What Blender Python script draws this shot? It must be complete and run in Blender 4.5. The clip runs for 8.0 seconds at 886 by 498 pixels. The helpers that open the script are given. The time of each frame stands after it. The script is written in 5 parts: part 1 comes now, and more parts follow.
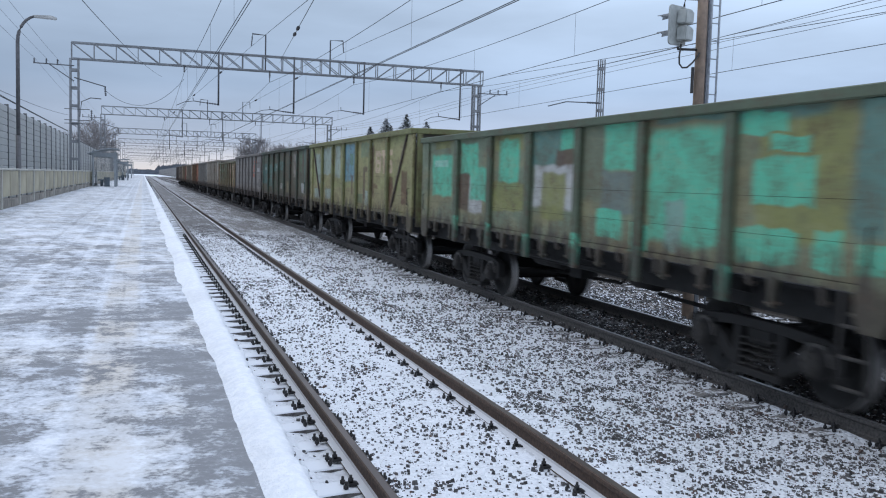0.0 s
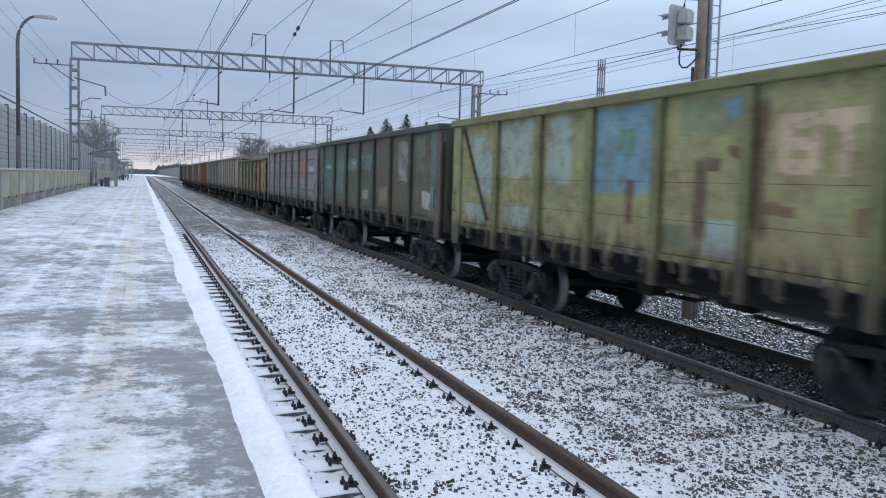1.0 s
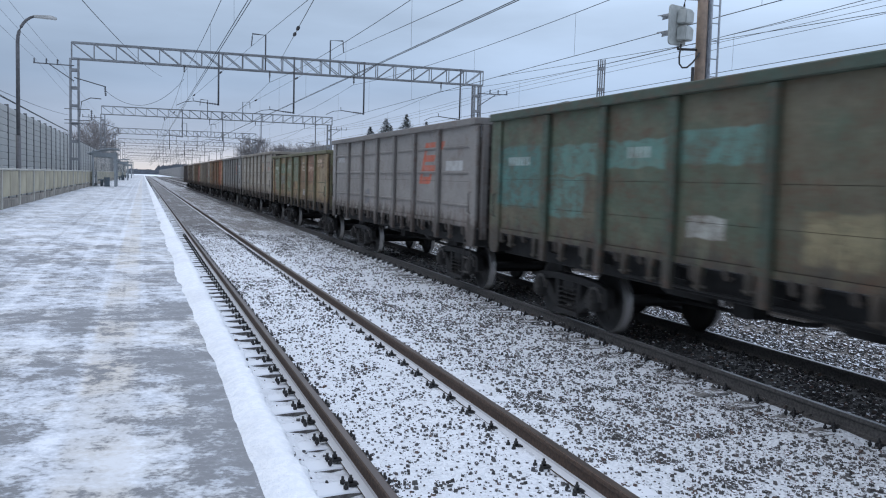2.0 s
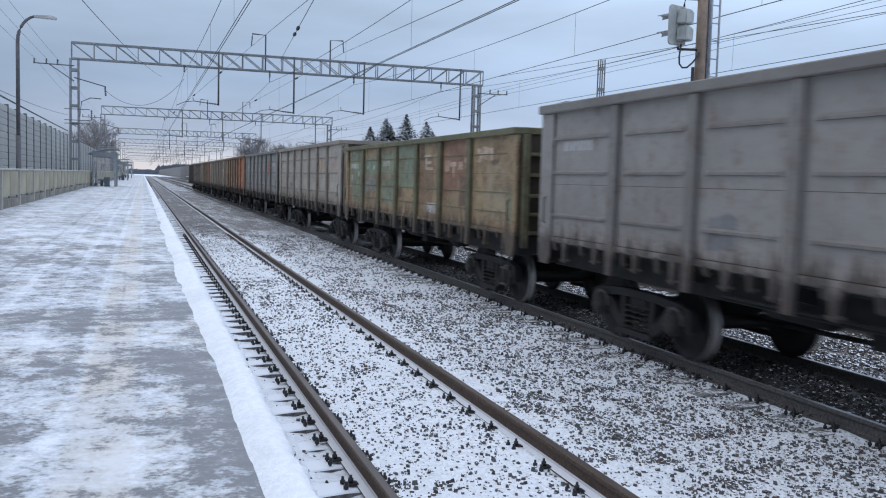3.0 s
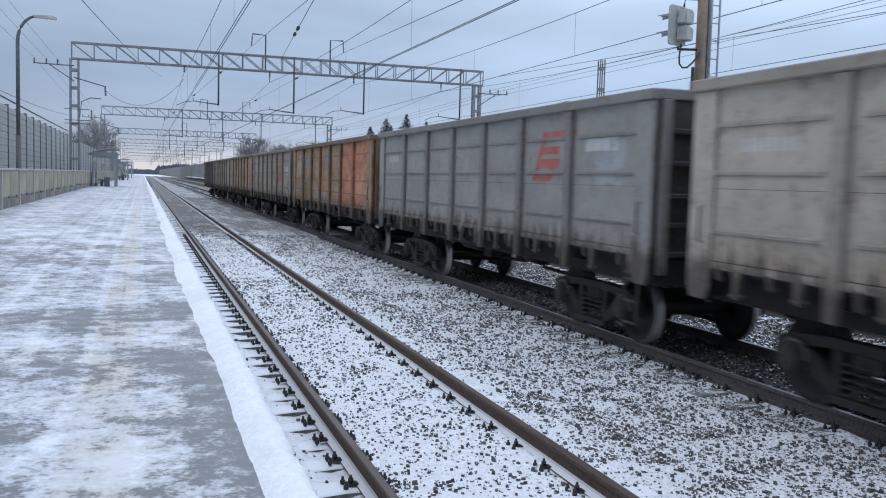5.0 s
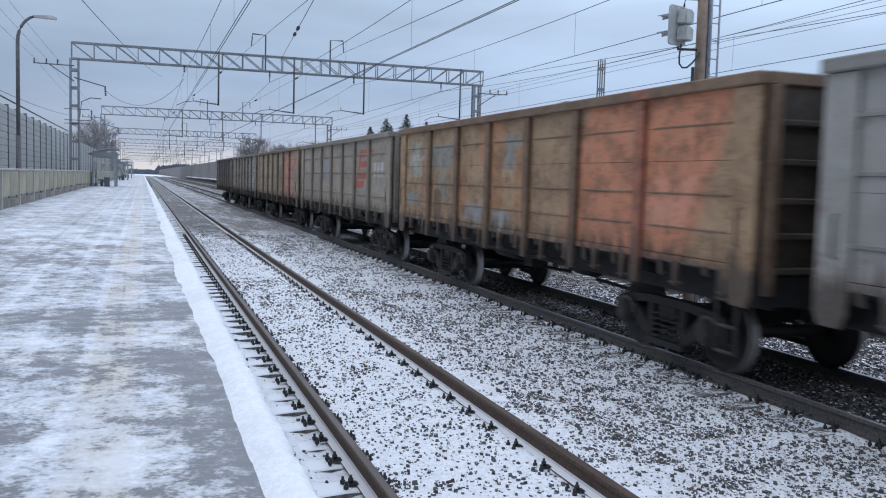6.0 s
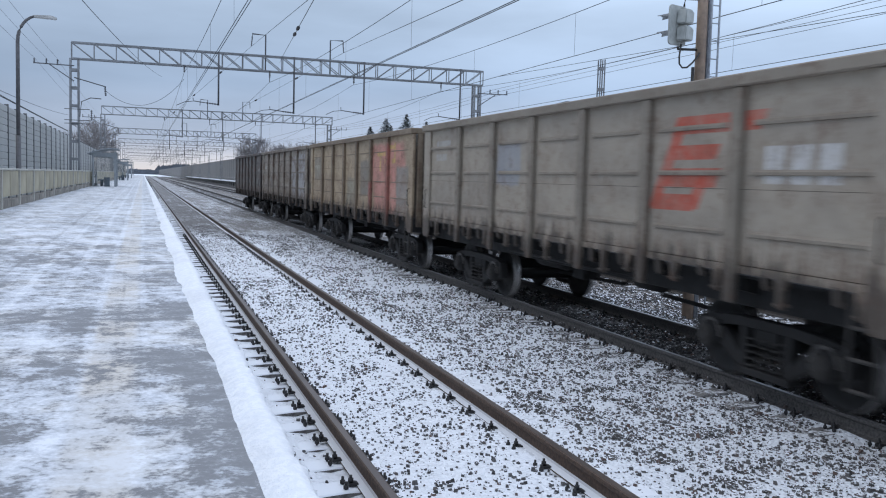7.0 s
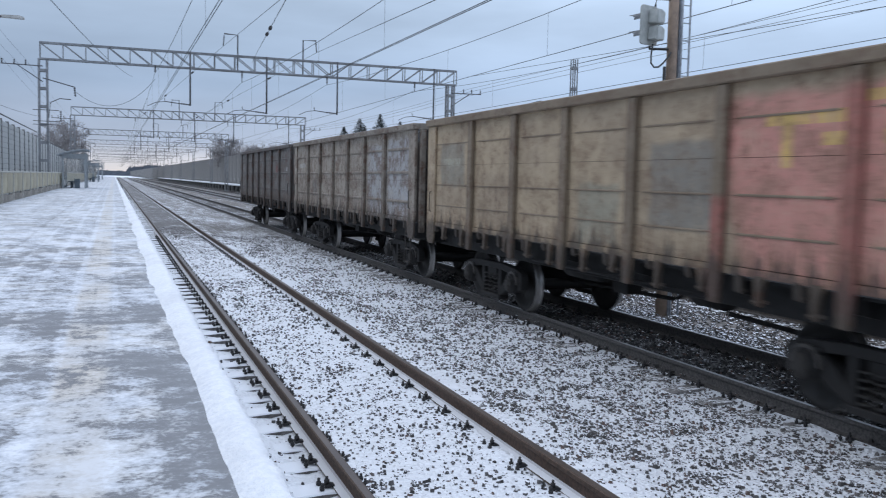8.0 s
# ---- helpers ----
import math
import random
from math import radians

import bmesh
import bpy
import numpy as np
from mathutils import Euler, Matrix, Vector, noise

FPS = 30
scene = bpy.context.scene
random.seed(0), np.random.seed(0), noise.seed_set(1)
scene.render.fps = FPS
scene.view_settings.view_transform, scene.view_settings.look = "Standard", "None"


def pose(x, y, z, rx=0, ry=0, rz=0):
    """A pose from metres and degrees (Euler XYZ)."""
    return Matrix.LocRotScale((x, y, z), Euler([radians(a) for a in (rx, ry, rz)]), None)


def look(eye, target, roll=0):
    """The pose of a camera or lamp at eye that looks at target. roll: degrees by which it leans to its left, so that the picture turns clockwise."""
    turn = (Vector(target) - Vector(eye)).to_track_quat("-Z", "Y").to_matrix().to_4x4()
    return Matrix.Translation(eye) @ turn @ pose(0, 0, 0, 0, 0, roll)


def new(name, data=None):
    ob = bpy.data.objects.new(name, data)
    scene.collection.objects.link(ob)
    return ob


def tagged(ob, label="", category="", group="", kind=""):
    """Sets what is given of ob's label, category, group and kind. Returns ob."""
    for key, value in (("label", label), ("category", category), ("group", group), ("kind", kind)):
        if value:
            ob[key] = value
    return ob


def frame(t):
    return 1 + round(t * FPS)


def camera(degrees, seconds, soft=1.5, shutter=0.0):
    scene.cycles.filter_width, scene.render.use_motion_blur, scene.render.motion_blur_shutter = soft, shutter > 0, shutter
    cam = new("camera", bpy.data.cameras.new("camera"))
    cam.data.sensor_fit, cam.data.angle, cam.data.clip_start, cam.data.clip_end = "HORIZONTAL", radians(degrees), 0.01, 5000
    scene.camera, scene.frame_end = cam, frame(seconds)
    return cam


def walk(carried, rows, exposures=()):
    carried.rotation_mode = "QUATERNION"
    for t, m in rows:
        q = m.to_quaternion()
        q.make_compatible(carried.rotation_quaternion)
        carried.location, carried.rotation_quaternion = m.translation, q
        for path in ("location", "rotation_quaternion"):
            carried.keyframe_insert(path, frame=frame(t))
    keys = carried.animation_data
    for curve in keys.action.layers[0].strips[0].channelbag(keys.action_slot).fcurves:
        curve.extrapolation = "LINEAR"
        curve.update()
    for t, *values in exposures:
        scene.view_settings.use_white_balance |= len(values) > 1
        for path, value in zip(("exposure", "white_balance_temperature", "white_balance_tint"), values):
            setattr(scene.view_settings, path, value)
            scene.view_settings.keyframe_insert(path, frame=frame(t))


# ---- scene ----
# A goods train runs past a snowy station platform. x: across the tracks, y: along them, z = 0: rail top of the platform track.

EYE = Vector((0.0, 0.0, 2.118))


def aim(yaw, pitch, roll):
    y, p = radians(yaw), radians(pitch)
    return look(EYE, EYE + Vector((math.sin(y) * math.cos(p), math.cos(y) * math.cos(p), -math.sin(p))), roll)


cam = camera(53.61, 8.0, soft=1.12, shutter=0.26)
YAW, PITCH, ROLL = 18.964, 4.443, 1.621
PAN = [(0.0, 0.0), (4.0, 0.0), (7.3, 0.0), (7.5, 0.01), (7.6, 0.04), (7.7, 0.12), (7.8, 0.29), (7.9, 0.59), (8.0, 1.0)]
walk(cam, [(t, aim(YAW + 1.655 * k, PITCH - 0.03 * k, ROLL - 0.29 * k)) for t, k in PAN], exposures=[(0.0, 0.0), (8.0, 0.0)])

# ---------------------------------------------------------------- light
world = bpy.data.worlds.new("overcast_sky")
world.use_nodes = True
scene.world = world


def make_sky():
    nt = world.node_tree
    nt.nodes.clear()
    nd, ln = nt.nodes, nt.links
    out, bg = nd.new("ShaderNodeOutputWorld"), nd.new("ShaderNodeBackground")
    sky = nd.new("ShaderNodeTexSky")
    sky.sky_type, sky.sun_disc = "NISHITA", False
    sky.sun_elevation, sky.sun_rotation = radians(56), radians(-49)
    sky.air_density, sky.dust_density = 1.2, 2.0
    co = nd.new("ShaderNodeTexCoord")
    sep = nd.new("ShaderNodeSeparateXYZ")
    ln.new(co.outputs["Generated"], sep.inputs[0])
    # cloud deck: colour by height above the horizon
    ramp = nd.new("ShaderNodeValToRGB")
    el = ramp.color_ramp.elements
    el[0].position, el[0].color = 0.0, (0.84, 0.80, 0.80, 1)
    el[1].position, el[1].color = 1.0, (0.98, 1.12, 1.40, 1)
    for pos, col in ((0.014, (0.76, 0.76, 0.82, 1)), (0.036, (0.45, 0.53, 0.68, 1)), (0.10, (0.36, 0.47, 0.645, 1)), (0.2, (0.455, 0.58, 0.765, 1)), (0.5, (0.84, 0.98, 1.26, 1))):
        e = el.new(pos)
        e.color = col
    ln.new(sep.outputs[2], ramp.inputs[0])
    mp = nd.new("ShaderNodeMapping")
    mp.inputs["Scale"].default_value = (1.6, 1.6, 7.0)
    ln.new(co.outputs["Generated"], mp.inputs[0])
    nz = nd.new("ShaderNodeTexNoise")
    nz.inputs["Scale"].default_value, nz.inputs["Detail"].default_value = 2.2, 6.0
    ln.new(mp.outputs[0], nz.inputs["Vector"])
    mr = nd.new("ShaderNodeMapRange")
    mr.inputs["From Min"].default_value, mr.inputs["From Max"].default_value = 0.3, 0.7
    mr.inputs["To Min"].default_value, mr.inputs["To Max"].default_value = 0.86, 1.12
    ln.new(nz.outputs[0], mr.inputs[0])
    mul = nd.new("ShaderNodeVectorMath")
    mul.operation = "MULTIPLY"
    ln.new(ramp.outputs[0], mul.inputs[0])
    ln.new(mr.outputs[0], mul.inputs[1])
    # the deck is darker over the platform side, lighter over the train
    az = nd.new("ShaderNodeMapRange")
    az.inputs["From Min"].default_value, az.inputs["From Max"].default_value = -0.18, 0.6
    az.inputs["To Min"].default_value, az.inputs["To Max"].default_value = 0.845, 1.31
    ln.new(sep.outputs[0], az.inputs[0])
    tone = nd.new("ShaderNodeVectorMath")
    tone.operation = "MULTIPLY"
    ln.new(mul.outputs[0], tone.inputs[0])
    ln.new(az.outputs[0], tone.inputs[1])
    # the thin light of the hidden sun comes through the deck a little
    sc = nd.new("ShaderNodeVectorMath")
    sc.operation = "SCALE"
    sc.inputs["Scale"].default_value = 0.0008
    ln.new(sky.outputs[0], sc.inputs[0])
    add = nd.new("ShaderNodeVectorMath")
    ln.new(tone.outputs[0], add.inputs[0])
    ln.new(sc.outputs[0], add.inputs[1])
    ln.new(add.outputs[0], bg.inputs[0])
    bg.inputs[1].default_value = 1.0
    ln.new(bg.outputs[0], out.inputs[0])


make_sky()
sun = new("sun", bpy.data.lights.new("sun", "SUN"))
sun.data.energy, sun.data.angle, sun.data.color = 0.56, radians(35), (1.0, 0.95, 0.9)
sun.matrix_world = look((0, 0, 60), (30, -26, 0))

# ---------------------------------------------------------------- materials


class Nodes:
    """A small writer of node materials."""

    def __init__(self, name):
        self.m = bpy.data.materials.new(name)
        self.m.use_nodes = True
        self.t = self.m.node_tree
        self.b = self.t.nodes["Principled BSDF"]
        self.co = self.add("ShaderNodeTexCoord")

    def add(self, kind, operation=None, feature=None, data_type=None):
        n = self.t.nodes.new(kind)
        if operation:
            n.operation = operation
        if feature:
            n.feature = feature
        if data_type:
            n.data_type = data_type
        return n

    def put(self, sock, v):
        if isinstance(v, bpy.types.NodeSocket):
            self.t.links.new(v, sock)
        elif isinstance(v, (tuple, list)) and len(v) == 3 and sock.type == "RGBA":
            sock.default_value = (*v, 1)
        else:
            sock.default_value = v

    def scaled(self, scale, rot=(0, 0, 0), space="Object"):
        mp = self.add("ShaderNodeMapping")
        self.put(mp.inputs["Vector"], self.co.outputs[space])
        mp.inputs["Scale"].default_value = scale
        mp.inputs["Rotation"].default_value = rot
        return mp.outputs[0]

    def noise(self, scale, detail=4.0, vec=None, rough=0.6, space="Object"):
        n = self.add("ShaderNodeTexNoise")
        self.put(n.inputs["Vector"], vec or self.co.outputs[space])
        n.inputs["Scale"].default_value, n.inputs["Detail"].default_value, n.inputs["Roughness"].default_value = scale, detail, rough
        return n.outputs[0]

    def cells(self, scale, feature="F1", vec=None, space="Object", out="Distance"):
        n = self.add("ShaderNodeTexVoronoi", feature=feature)
        self.put(n.inputs["Vector"], vec or self.co.outputs[space])
        n.inputs["Scale"].default_value = scale
        return n.outputs[out]

    def span(self, v, a, b, c=0.0, d=1.0):
        n = self.add("ShaderNodeMapRange")
        n.interpolation_type = "SMOOTHSTEP"
        self.put(n.inputs["Value"], v)
        for k, x in zip(("From Min", "From Max", "To Min", "To Max"), (a, b, c, d)):
            self.put(n.inputs[k], x)
        return n.outputs[0]

    def math(self, op, a, b=0.0):
        n = self.add("ShaderNodeMath", operation=op)
        self.put(n.inputs[0], a)
        self.put(n.inputs[1], b)
        return n.outputs[0]

    def vec(self, op, a, b=(0, 0, 0)):
        n = self.add("ShaderNodeVectorMath", operation=op)
        self.put(n.inputs[0], a)
        self.put(n.inputs[1], b)
        return n.outputs[0]

    def mix(self, f, a, b):
        n = self.add("ShaderNodeMix", data_type="RGBA")
        self.put(n.inputs["Factor"], f)
        self.put(n.inputs["A"], a)
        self.put(n.inputs["B"], b)
        return next(o for o in n.outputs if o.type == "RGBA")

    def axis(self, which, space="Object", src=None):
        n = self.add("ShaderNodeSeparateXYZ")
        self.put(n.inputs[0], src or self.co.outputs[space])
        return n.outputs[which]

    def up(self):
        g = self.add("ShaderNodeNewGeometry")
        return self.axis(2, src=g.outputs["Normal"])

    def random(self):
        return self.add("ShaderNodeObjectInfo").outputs["Random"]

    def island(self):
        return self.add("ShaderNodeNewGeometry").outputs["Random Per Island"]

    def end(self, colour, rough=0.7, metal=0.0, bump=None, height=0.02, strength=0.6, spec=None):
        self.put(self.b.inputs["Base Color"], colour)
        self.put(self.b.inputs["Roughness"], rough)
        self.put(self.b.inputs["Metallic"], metal)
        if spec is not None:
            self.put(self.b.inputs["Specular IOR Level"], spec)
        if bump is not None:
            n = self.add("ShaderNodeBump")
            n.inputs["Strength"].default_value, n.inputs["Distance"].default_value = strength, height
            self.put(n.inputs["Height"], bump)
            self.put(self.b.inputs["Normal"], n.outputs[0])
        return self.m


SNOW = (0.80, 0.83, 0.87)


def plain(name, colour, rough=0.7, metal=0.0, grain=12.0, vary=0.35):
    n = Nodes(name)
    a = n.noise(grain, 5.0)
    b = n.noise(grain * 0.12, 3.0)
    f = n.math("MULTIPLY", a, 0.6)
    f = n.math("ADD", f, n.math("MULTIPLY", b, 0.4))
    lo, hi = tuple(c * (1 - vary) for c in colour), tuple(min(1, c * (1 + vary)) for c in colour)
    return n.end(n.mix(n.span(f, 0.3, 0.7), lo, hi), n.span(a, 0.3, 0.7, rough - 0.1, min(1, rough + 0.1)), metal, a, 0.004, 0.4)


def snowy(name, colour, amount=0.5, rough=0.8, grain=25.0, sharp=0.12):
    """A hard material with snow lying on the faces that look up."""
    n = Nodes(name)
    g = n.noise(grain, 5.0)
    w = n.noise(grain * 0.2, 3.0)
    base = n.mix(n.span(g, 0.3, 0.7), tuple(c * 0.6 for c in colour), tuple(c * 1.35 for c in colour))
    s = n.math("ADD", n.up(), n.math("MULTIPLY", n.math("SUBTRACT", n.math("ADD", g, w), 1.0), 1.2))
    f = n.span(s, 1 - amount - sharp, 1 - amount + sharp)
    return n.end(n.mix(f, base, SNOW), rough, 0.0, g, 0.006, 0.5)


def mat_snow():
    n = Nodes("snow")
    a, b = n.noise(3.0, 6.0), n.noise(40.0, 3.0)
    h = n.math("ADD", a, n.math("MULTIPLY", b, 0.25))
    return n.end(n.mix(n.span(a, 0.3, 0.75), (0.74, 0.78, 0.83), (0.86, 0.88, 0.91)), 0.7, 0.0, h, 0.03, 0.7)


def mat_platform():
    """Asphalt under trodden, wind-blown snow, thin where people walk."""
    n = Nodes("snowy_asphalt")
    x, y = n.axis(0), n.axis(1)
    streak = n.noise(1.0, 9.0, n.scaled((1.9, 1.15, 1.0)), 0.68)
    broad = n.noise(0.42, 4.0, n.scaled((1.4, 1.0, 1.0)))
    fine = n.noise(42.0, 4.0)
    mid = n.noise(6.5, 7.0, n.scaled((1.0, 1.1, 1.0)), 0.72)
    cover = n.math("ADD", n.math("MULTIPLY", streak, 0.80), n.math("MULTIPLY", broad, 0.20))
    cover = n.math("ADD", cover, n.math("MULTIPLY", n.math("SUBTRACT", mid, 0.5), 0.80))
    cover = n.math("ADD", cover, n.math("MULTIPLY", n.math("SUBTRACT", fine, 0.5), 0.38))
    cover = n.math("SUBTRACT", cover, n.span(y, 14.0, 3.0, 0.006, 0.078))
    # worn places, wider across the platform than along it
    worn = n.noise(0.55, 5.0, n.scaled((0.75, 1.7, 1.0)), 0.6)
    cover = n.math("SUBTRACT", cover, n.span(worn, 0.52, 0.66, 0.0, 0.09))
    # a bare strip beside the snow ridge, broken along its length
    strip = n.math("MULTIPLY", n.span(x, 0.13, 0.21), n.span(x, 0.42, 0.38))
    strip = n.math("MULTIPLY", strip, n.span(y, 5.1, 4.6))
    cover = n.math("SUBTRACT", cover, n.math("MULTIPLY", strip, 0.10))
    # the beaten track down the middle keeps a thin packed layer
    path = n.math("MULTIPLY", n.span(x, -0.31, -0.25), n.span(x, 0.0, -0.07))
    cover = n.math("ADD", cover, n.math("MULTIPLY", path, 0.05))
    # drag lines that run with the platform
    wob = n.math("ADD", x, n.math("MULTIPLY", n.math("SUBTRACT", n.noise(0.5, 2.0, n.scaled((0.1, 1, 1))), 0.5), 0.12))
    for at, wide, amount in ((-0.31, 0.05, 0.055), (0.0, 0.03, 0.035), (-0.16, 0.02, -0.03), (-0.62, 0.06, 0.05), (-0.95, 0.04, 0.05), (-1.25, 0.04, -0.05)):
        line = n.span(n.math("ABSOLUTE", n.math("SUBTRACT", wob, at)), wide, wide * 0.4)
        cover = n.math("ADD", cover, n.math("MULTIPLY", line, amount))
    f = n.span(cover, 0.33, 0.48)
    thick = n.span(cover, 0.45, 0.66)
    grit = n.mix(n.span(fine, 0.35, 0.65), (0.17, 0.176, 0.187), (0.31, 0.316, 0.328))
    grit = n.mix(n.span(mid, 0.38, 0.62), (0.165, 0.167, 0.172), grit)
    packed = n.mix(n.span(n.noise(2.3, 3.0), 0.4, 0.7), (0.50, 0.53, 0.57), (0.55, 0.55, 0.54))
    packed = n.mix(n.math("MULTIPLY", path, n.span(n.noise(0.8, 3.0), 0.4, 0.6, 0.2, 0.65)), packed, (0.55, 0.50, 0.42))
    c = n.mix(f, grit, n.mix(n.math("MULTIPLY", thick, n.math("SUBTRACT", 1.0, n.math("MULTIPLY", path, 0.45))), packed, (0.72, 0.75, 0.79)))
    h = n.math("ADD", n.math("MULTIPLY", f, 0.6), n.math("MULTIPLY", mid, 0.3))
    return n.end(c, n.span(f, 0, 1, 0.45, 0.75), 0.0, h, 0.012, 0.6)


def mat_bed(name, stone, frost, scale=22.0, thaw=0.0):
    """Crushed stone seen from afar, with snow between and on the stones. frost: how much snow, thaw: how much less of it down the line."""
    n = Nodes(name)
    cell = n.cells(scale)
    col = n.axis(0, src=n.cells(scale, out="Color"))
    big = n.noise(0.35, 4.0, n.scaled((1.0, 0.5, 1.0)))
    s = n.math("ADD", n.math("MULTIPLY", col, 0.55), n.math("MULTIPLY", big, 0.9))
    s = n.math("ADD", s, n.math("MULTIPLY", cell, -0.35))
    drift = n.noise(1.0, 5.0, n.scaled((2.2, 0.45, 1.0)), 0.7)
    s = n.math("ADD", s, n.math("MULTIPLY", n.math("SUBTRACT", drift, 0.5), n.span(n.axis(1), 10.0, 40.0, 0.2, 1.1)))
    s = n.math("SUBTRACT", s, n.span(n.axis(1), 16.0, 45.0, 0.0, thaw))
    f = n.span(s, 0.78 - frost, 0.92 - frost)
    rock = n.mix(col, tuple(c * 0.55 for c in stone), tuple(c * 1.5 for c in stone))
    h = n.math("SUBTRACT", 1.0, cell)
    return n.end(n.mix(f, rock, SNOW), 0.85, 0.0, h, 0.03, 0.9)


def mat_stone(name, colour, amount):
    n = Nodes(name)
    g, r = n.noise(60.0, 3.0), n.island()
    base = n.mix(r, tuple(c * 0.5 for c in colour), tuple(c * 1.7 for c in colour))
    warm = n.mix(n.span(r, 0.8, 0.95), base, (0.13, 0.09, 0.075))
    s = n.math("ADD", n.up(), n.math("MULTIPLY", n.math("SUBTRACT", g, 0.5), 0.9))
    s = n.math("ADD", s, n.math("MULTIPLY", n.math("SUBTRACT", r, 0.5), 0.5))
    f = n.span(s, 1 - amount - 0.08, 1 - amount + 0.08)
    return n.end(n.mix(f, warm, SNOW), 0.85)


def mat_rail(name, side, top, snow=0.0):
    n = Nodes(name)
    g, w = n.noise(35.0, 5.0), n.noise(3.0, 4.0, n.scaled((1, 0.3, 1)))
    rust = n.mix(n.span(g, 0.3, 0.7), tuple(c * 0.6 for c in side), tuple(c * 1.5 for c in side))
    u = n.math("MULTIPLY", n.span(n.up(), 0.85, 0.97), n.span(n.axis(2), -0.03, -0.012))
    head = n.mix(n.span(w, 0.35, 0.65), top, tuple(c * 1.5 for c in top))
    c = n.mix(u, rust, head)
    foot = n.math("MULTIPLY", n.span(n.up(), 0.25, 0.7), n.span(n.axis(2), -0.10, -0.13))
    c = n.mix(n.math("MULTIPLY", foot, snow), c, SNOW)
    return n.end(c, n.span(u, 0, 1, 0.8, 0.38), n.math("MULTIPLY", u, 0.6), g, 0.002, 0.5)


def mat_wagon(name, base, second, rust, patches, bars=(), grime=0.5):
    """Weathered wagon paint: two paint tones, overpainted patches (along, up, half length, half height, colour), rust and dirt."""
    n = Nodes(name)
    p = n.co.outputs["Object"]
    warp = n.add("ShaderNodeTexNoise")
    warp.inputs["Scale"].default_value, warp.inputs["Detail"].default_value = 2.4, 5.0
    n.put(warp.inputs["Vector"], p)
    ragged = n.vec("MULTIPLY", n.vec("SUBTRACT", warp.outputs["Color"], (0.5, 0.5, 0.5)), (0.2, 0.24, 0.2))
    q = n.vec("ADD", p, ragged)
    broad = n.noise(0.9, 5.0, n.scaled((1, 0.7, 1.3)))
    fine = n.noise(18.0, 6.0, None, 0.7)
    blotch = n.noise(2.6, 7.0, n.scaled((1, 0.6, 1)), 0.75)
    spots = n.noise(7.0, 5.0, None, 0.75)
    c = n.mix(n.span(broad, 0.42, 0.6), base, second)
    fade = n.span(n.math("ADD", n.math("MULTIPLY", blotch, 0.5), n.math("MULTIPLY", spots, 0.5)), 0.42, 0.58, 0.98, 0.92 - 0.40 * grime)

    def stamp(c, box, src, soft, worn):
        y, z, hy, hz, col, *lean = box
        at = src
        if lean:
            shift = n.add("ShaderNodeCombineXYZ")
            n.put(shift.inputs[1], n.math("MULTIPLY", n.math("SUBTRACT", n.axis(2), lean[1]), lean[0]))
            at = n.vec("ADD", src, shift.outputs[0])
        d = n.vec("ABSOLUTE", n.vec("DIVIDE", n.vec("SUBTRACT", at, (0, y, z)), (50, hy, hz)))
        m = n.math("MAXIMUM", n.axis(1, src=d), n.axis(2, src=d))
        f = n.math("MULTIPLY", n.span(m, 1.0 + soft, 1.0 - soft), side)
        return n.mix(n.math("MULTIPLY", f, worn), c, col)

    side = n.span(n.axis(0), -1.3, -1.4)
    for b in patches:
        c = stamp(c, b, q, 0.10, fade)
    for b in bars:
        c = stamp(c, b, p, 0.05, n.span(spots, 0.38, 0.62, 0.95, 0.6))
    dark = tuple(0.35 * v + 0.35 * r for v, r in zip(base, rust))
    c = n.mix(n.span(blotch, 0.49, 0.545, 0.0, 0.85 * grime), c, dark)
    c = n.mix(n.span(n.noise(3.4, 6.0, n.scaled((1, 1.0, 0.5)), 0.75), 0.50, 0.56, 0.0, 0.55 * grime), c, tuple(0.5 * v + 0.30 * w for v, w in zip(base, rust)))
    c = n.mix(n.span(blotch, 0.455, 0.40, 0.0, 0.15 + 0.35 * grime), c, tuple(min(1, v * 1.35 + 0.02) for v in second))
    chips = n.noise(11.0, 7.0, n.scaled((1, 0.55, 1.2)), 0.8)
    c = n.mix(n.span(n.math("ADD", n.math("MULTIPLY", chips, 0.55), n.math("MULTIPLY", blotch, 0.45)), 0.53, 0.56, 0.0, 0.06 + 0.8 * grime), c, rust)
    c = n.mix(n.span(chips, 0.40, 0.34, 0.0, 0.05 + 0.3 * grime), c, tuple(min(1, v * 1.6 + 0.03) for v in base))
    # rust and dirt running down from the rail and the ribs, thickest towards the hatches
    drip = n.noise(1.0, 6.0, n.scaled((8, 14, 0.55)), 0.75)
    r = n.math("ADD", n.math("MULTIPLY", drip, 0.7), n.math("MULTIPLY", fine, 0.3))
    r = n.math("ADD", r, n.span(n.axis(2), 2.0, 1.25, 0.0, 0.13))
    c = n.mix(n.span(r, 0.565 - 0.04 * grime, 0.67, 0.0, 0.75), c, tuple(0.6 * v + 0.25 * w for v, w in zip(rust, base)))
    # soot creeping up from the hatches in ragged tongues
    tongue = n.math("SUBTRACT", n.axis(2), n.math("MULTIPLY", n.math("SUBTRACT", n.noise(1.0, 5.0, n.scaled((5, 7.0, 0.9)), 0.7), 0.5), 1.5))
    c = n.mix(n.span(tongue, 1.50, 1.30, 0.0, 0.8), c, (0.05, 0.04, 0.032))
    # rust spots, and the stains that run down from them
    dots = n.noise(4.2, 8.0, n.scaled((1, 1.1, 0.8)), 0.82)
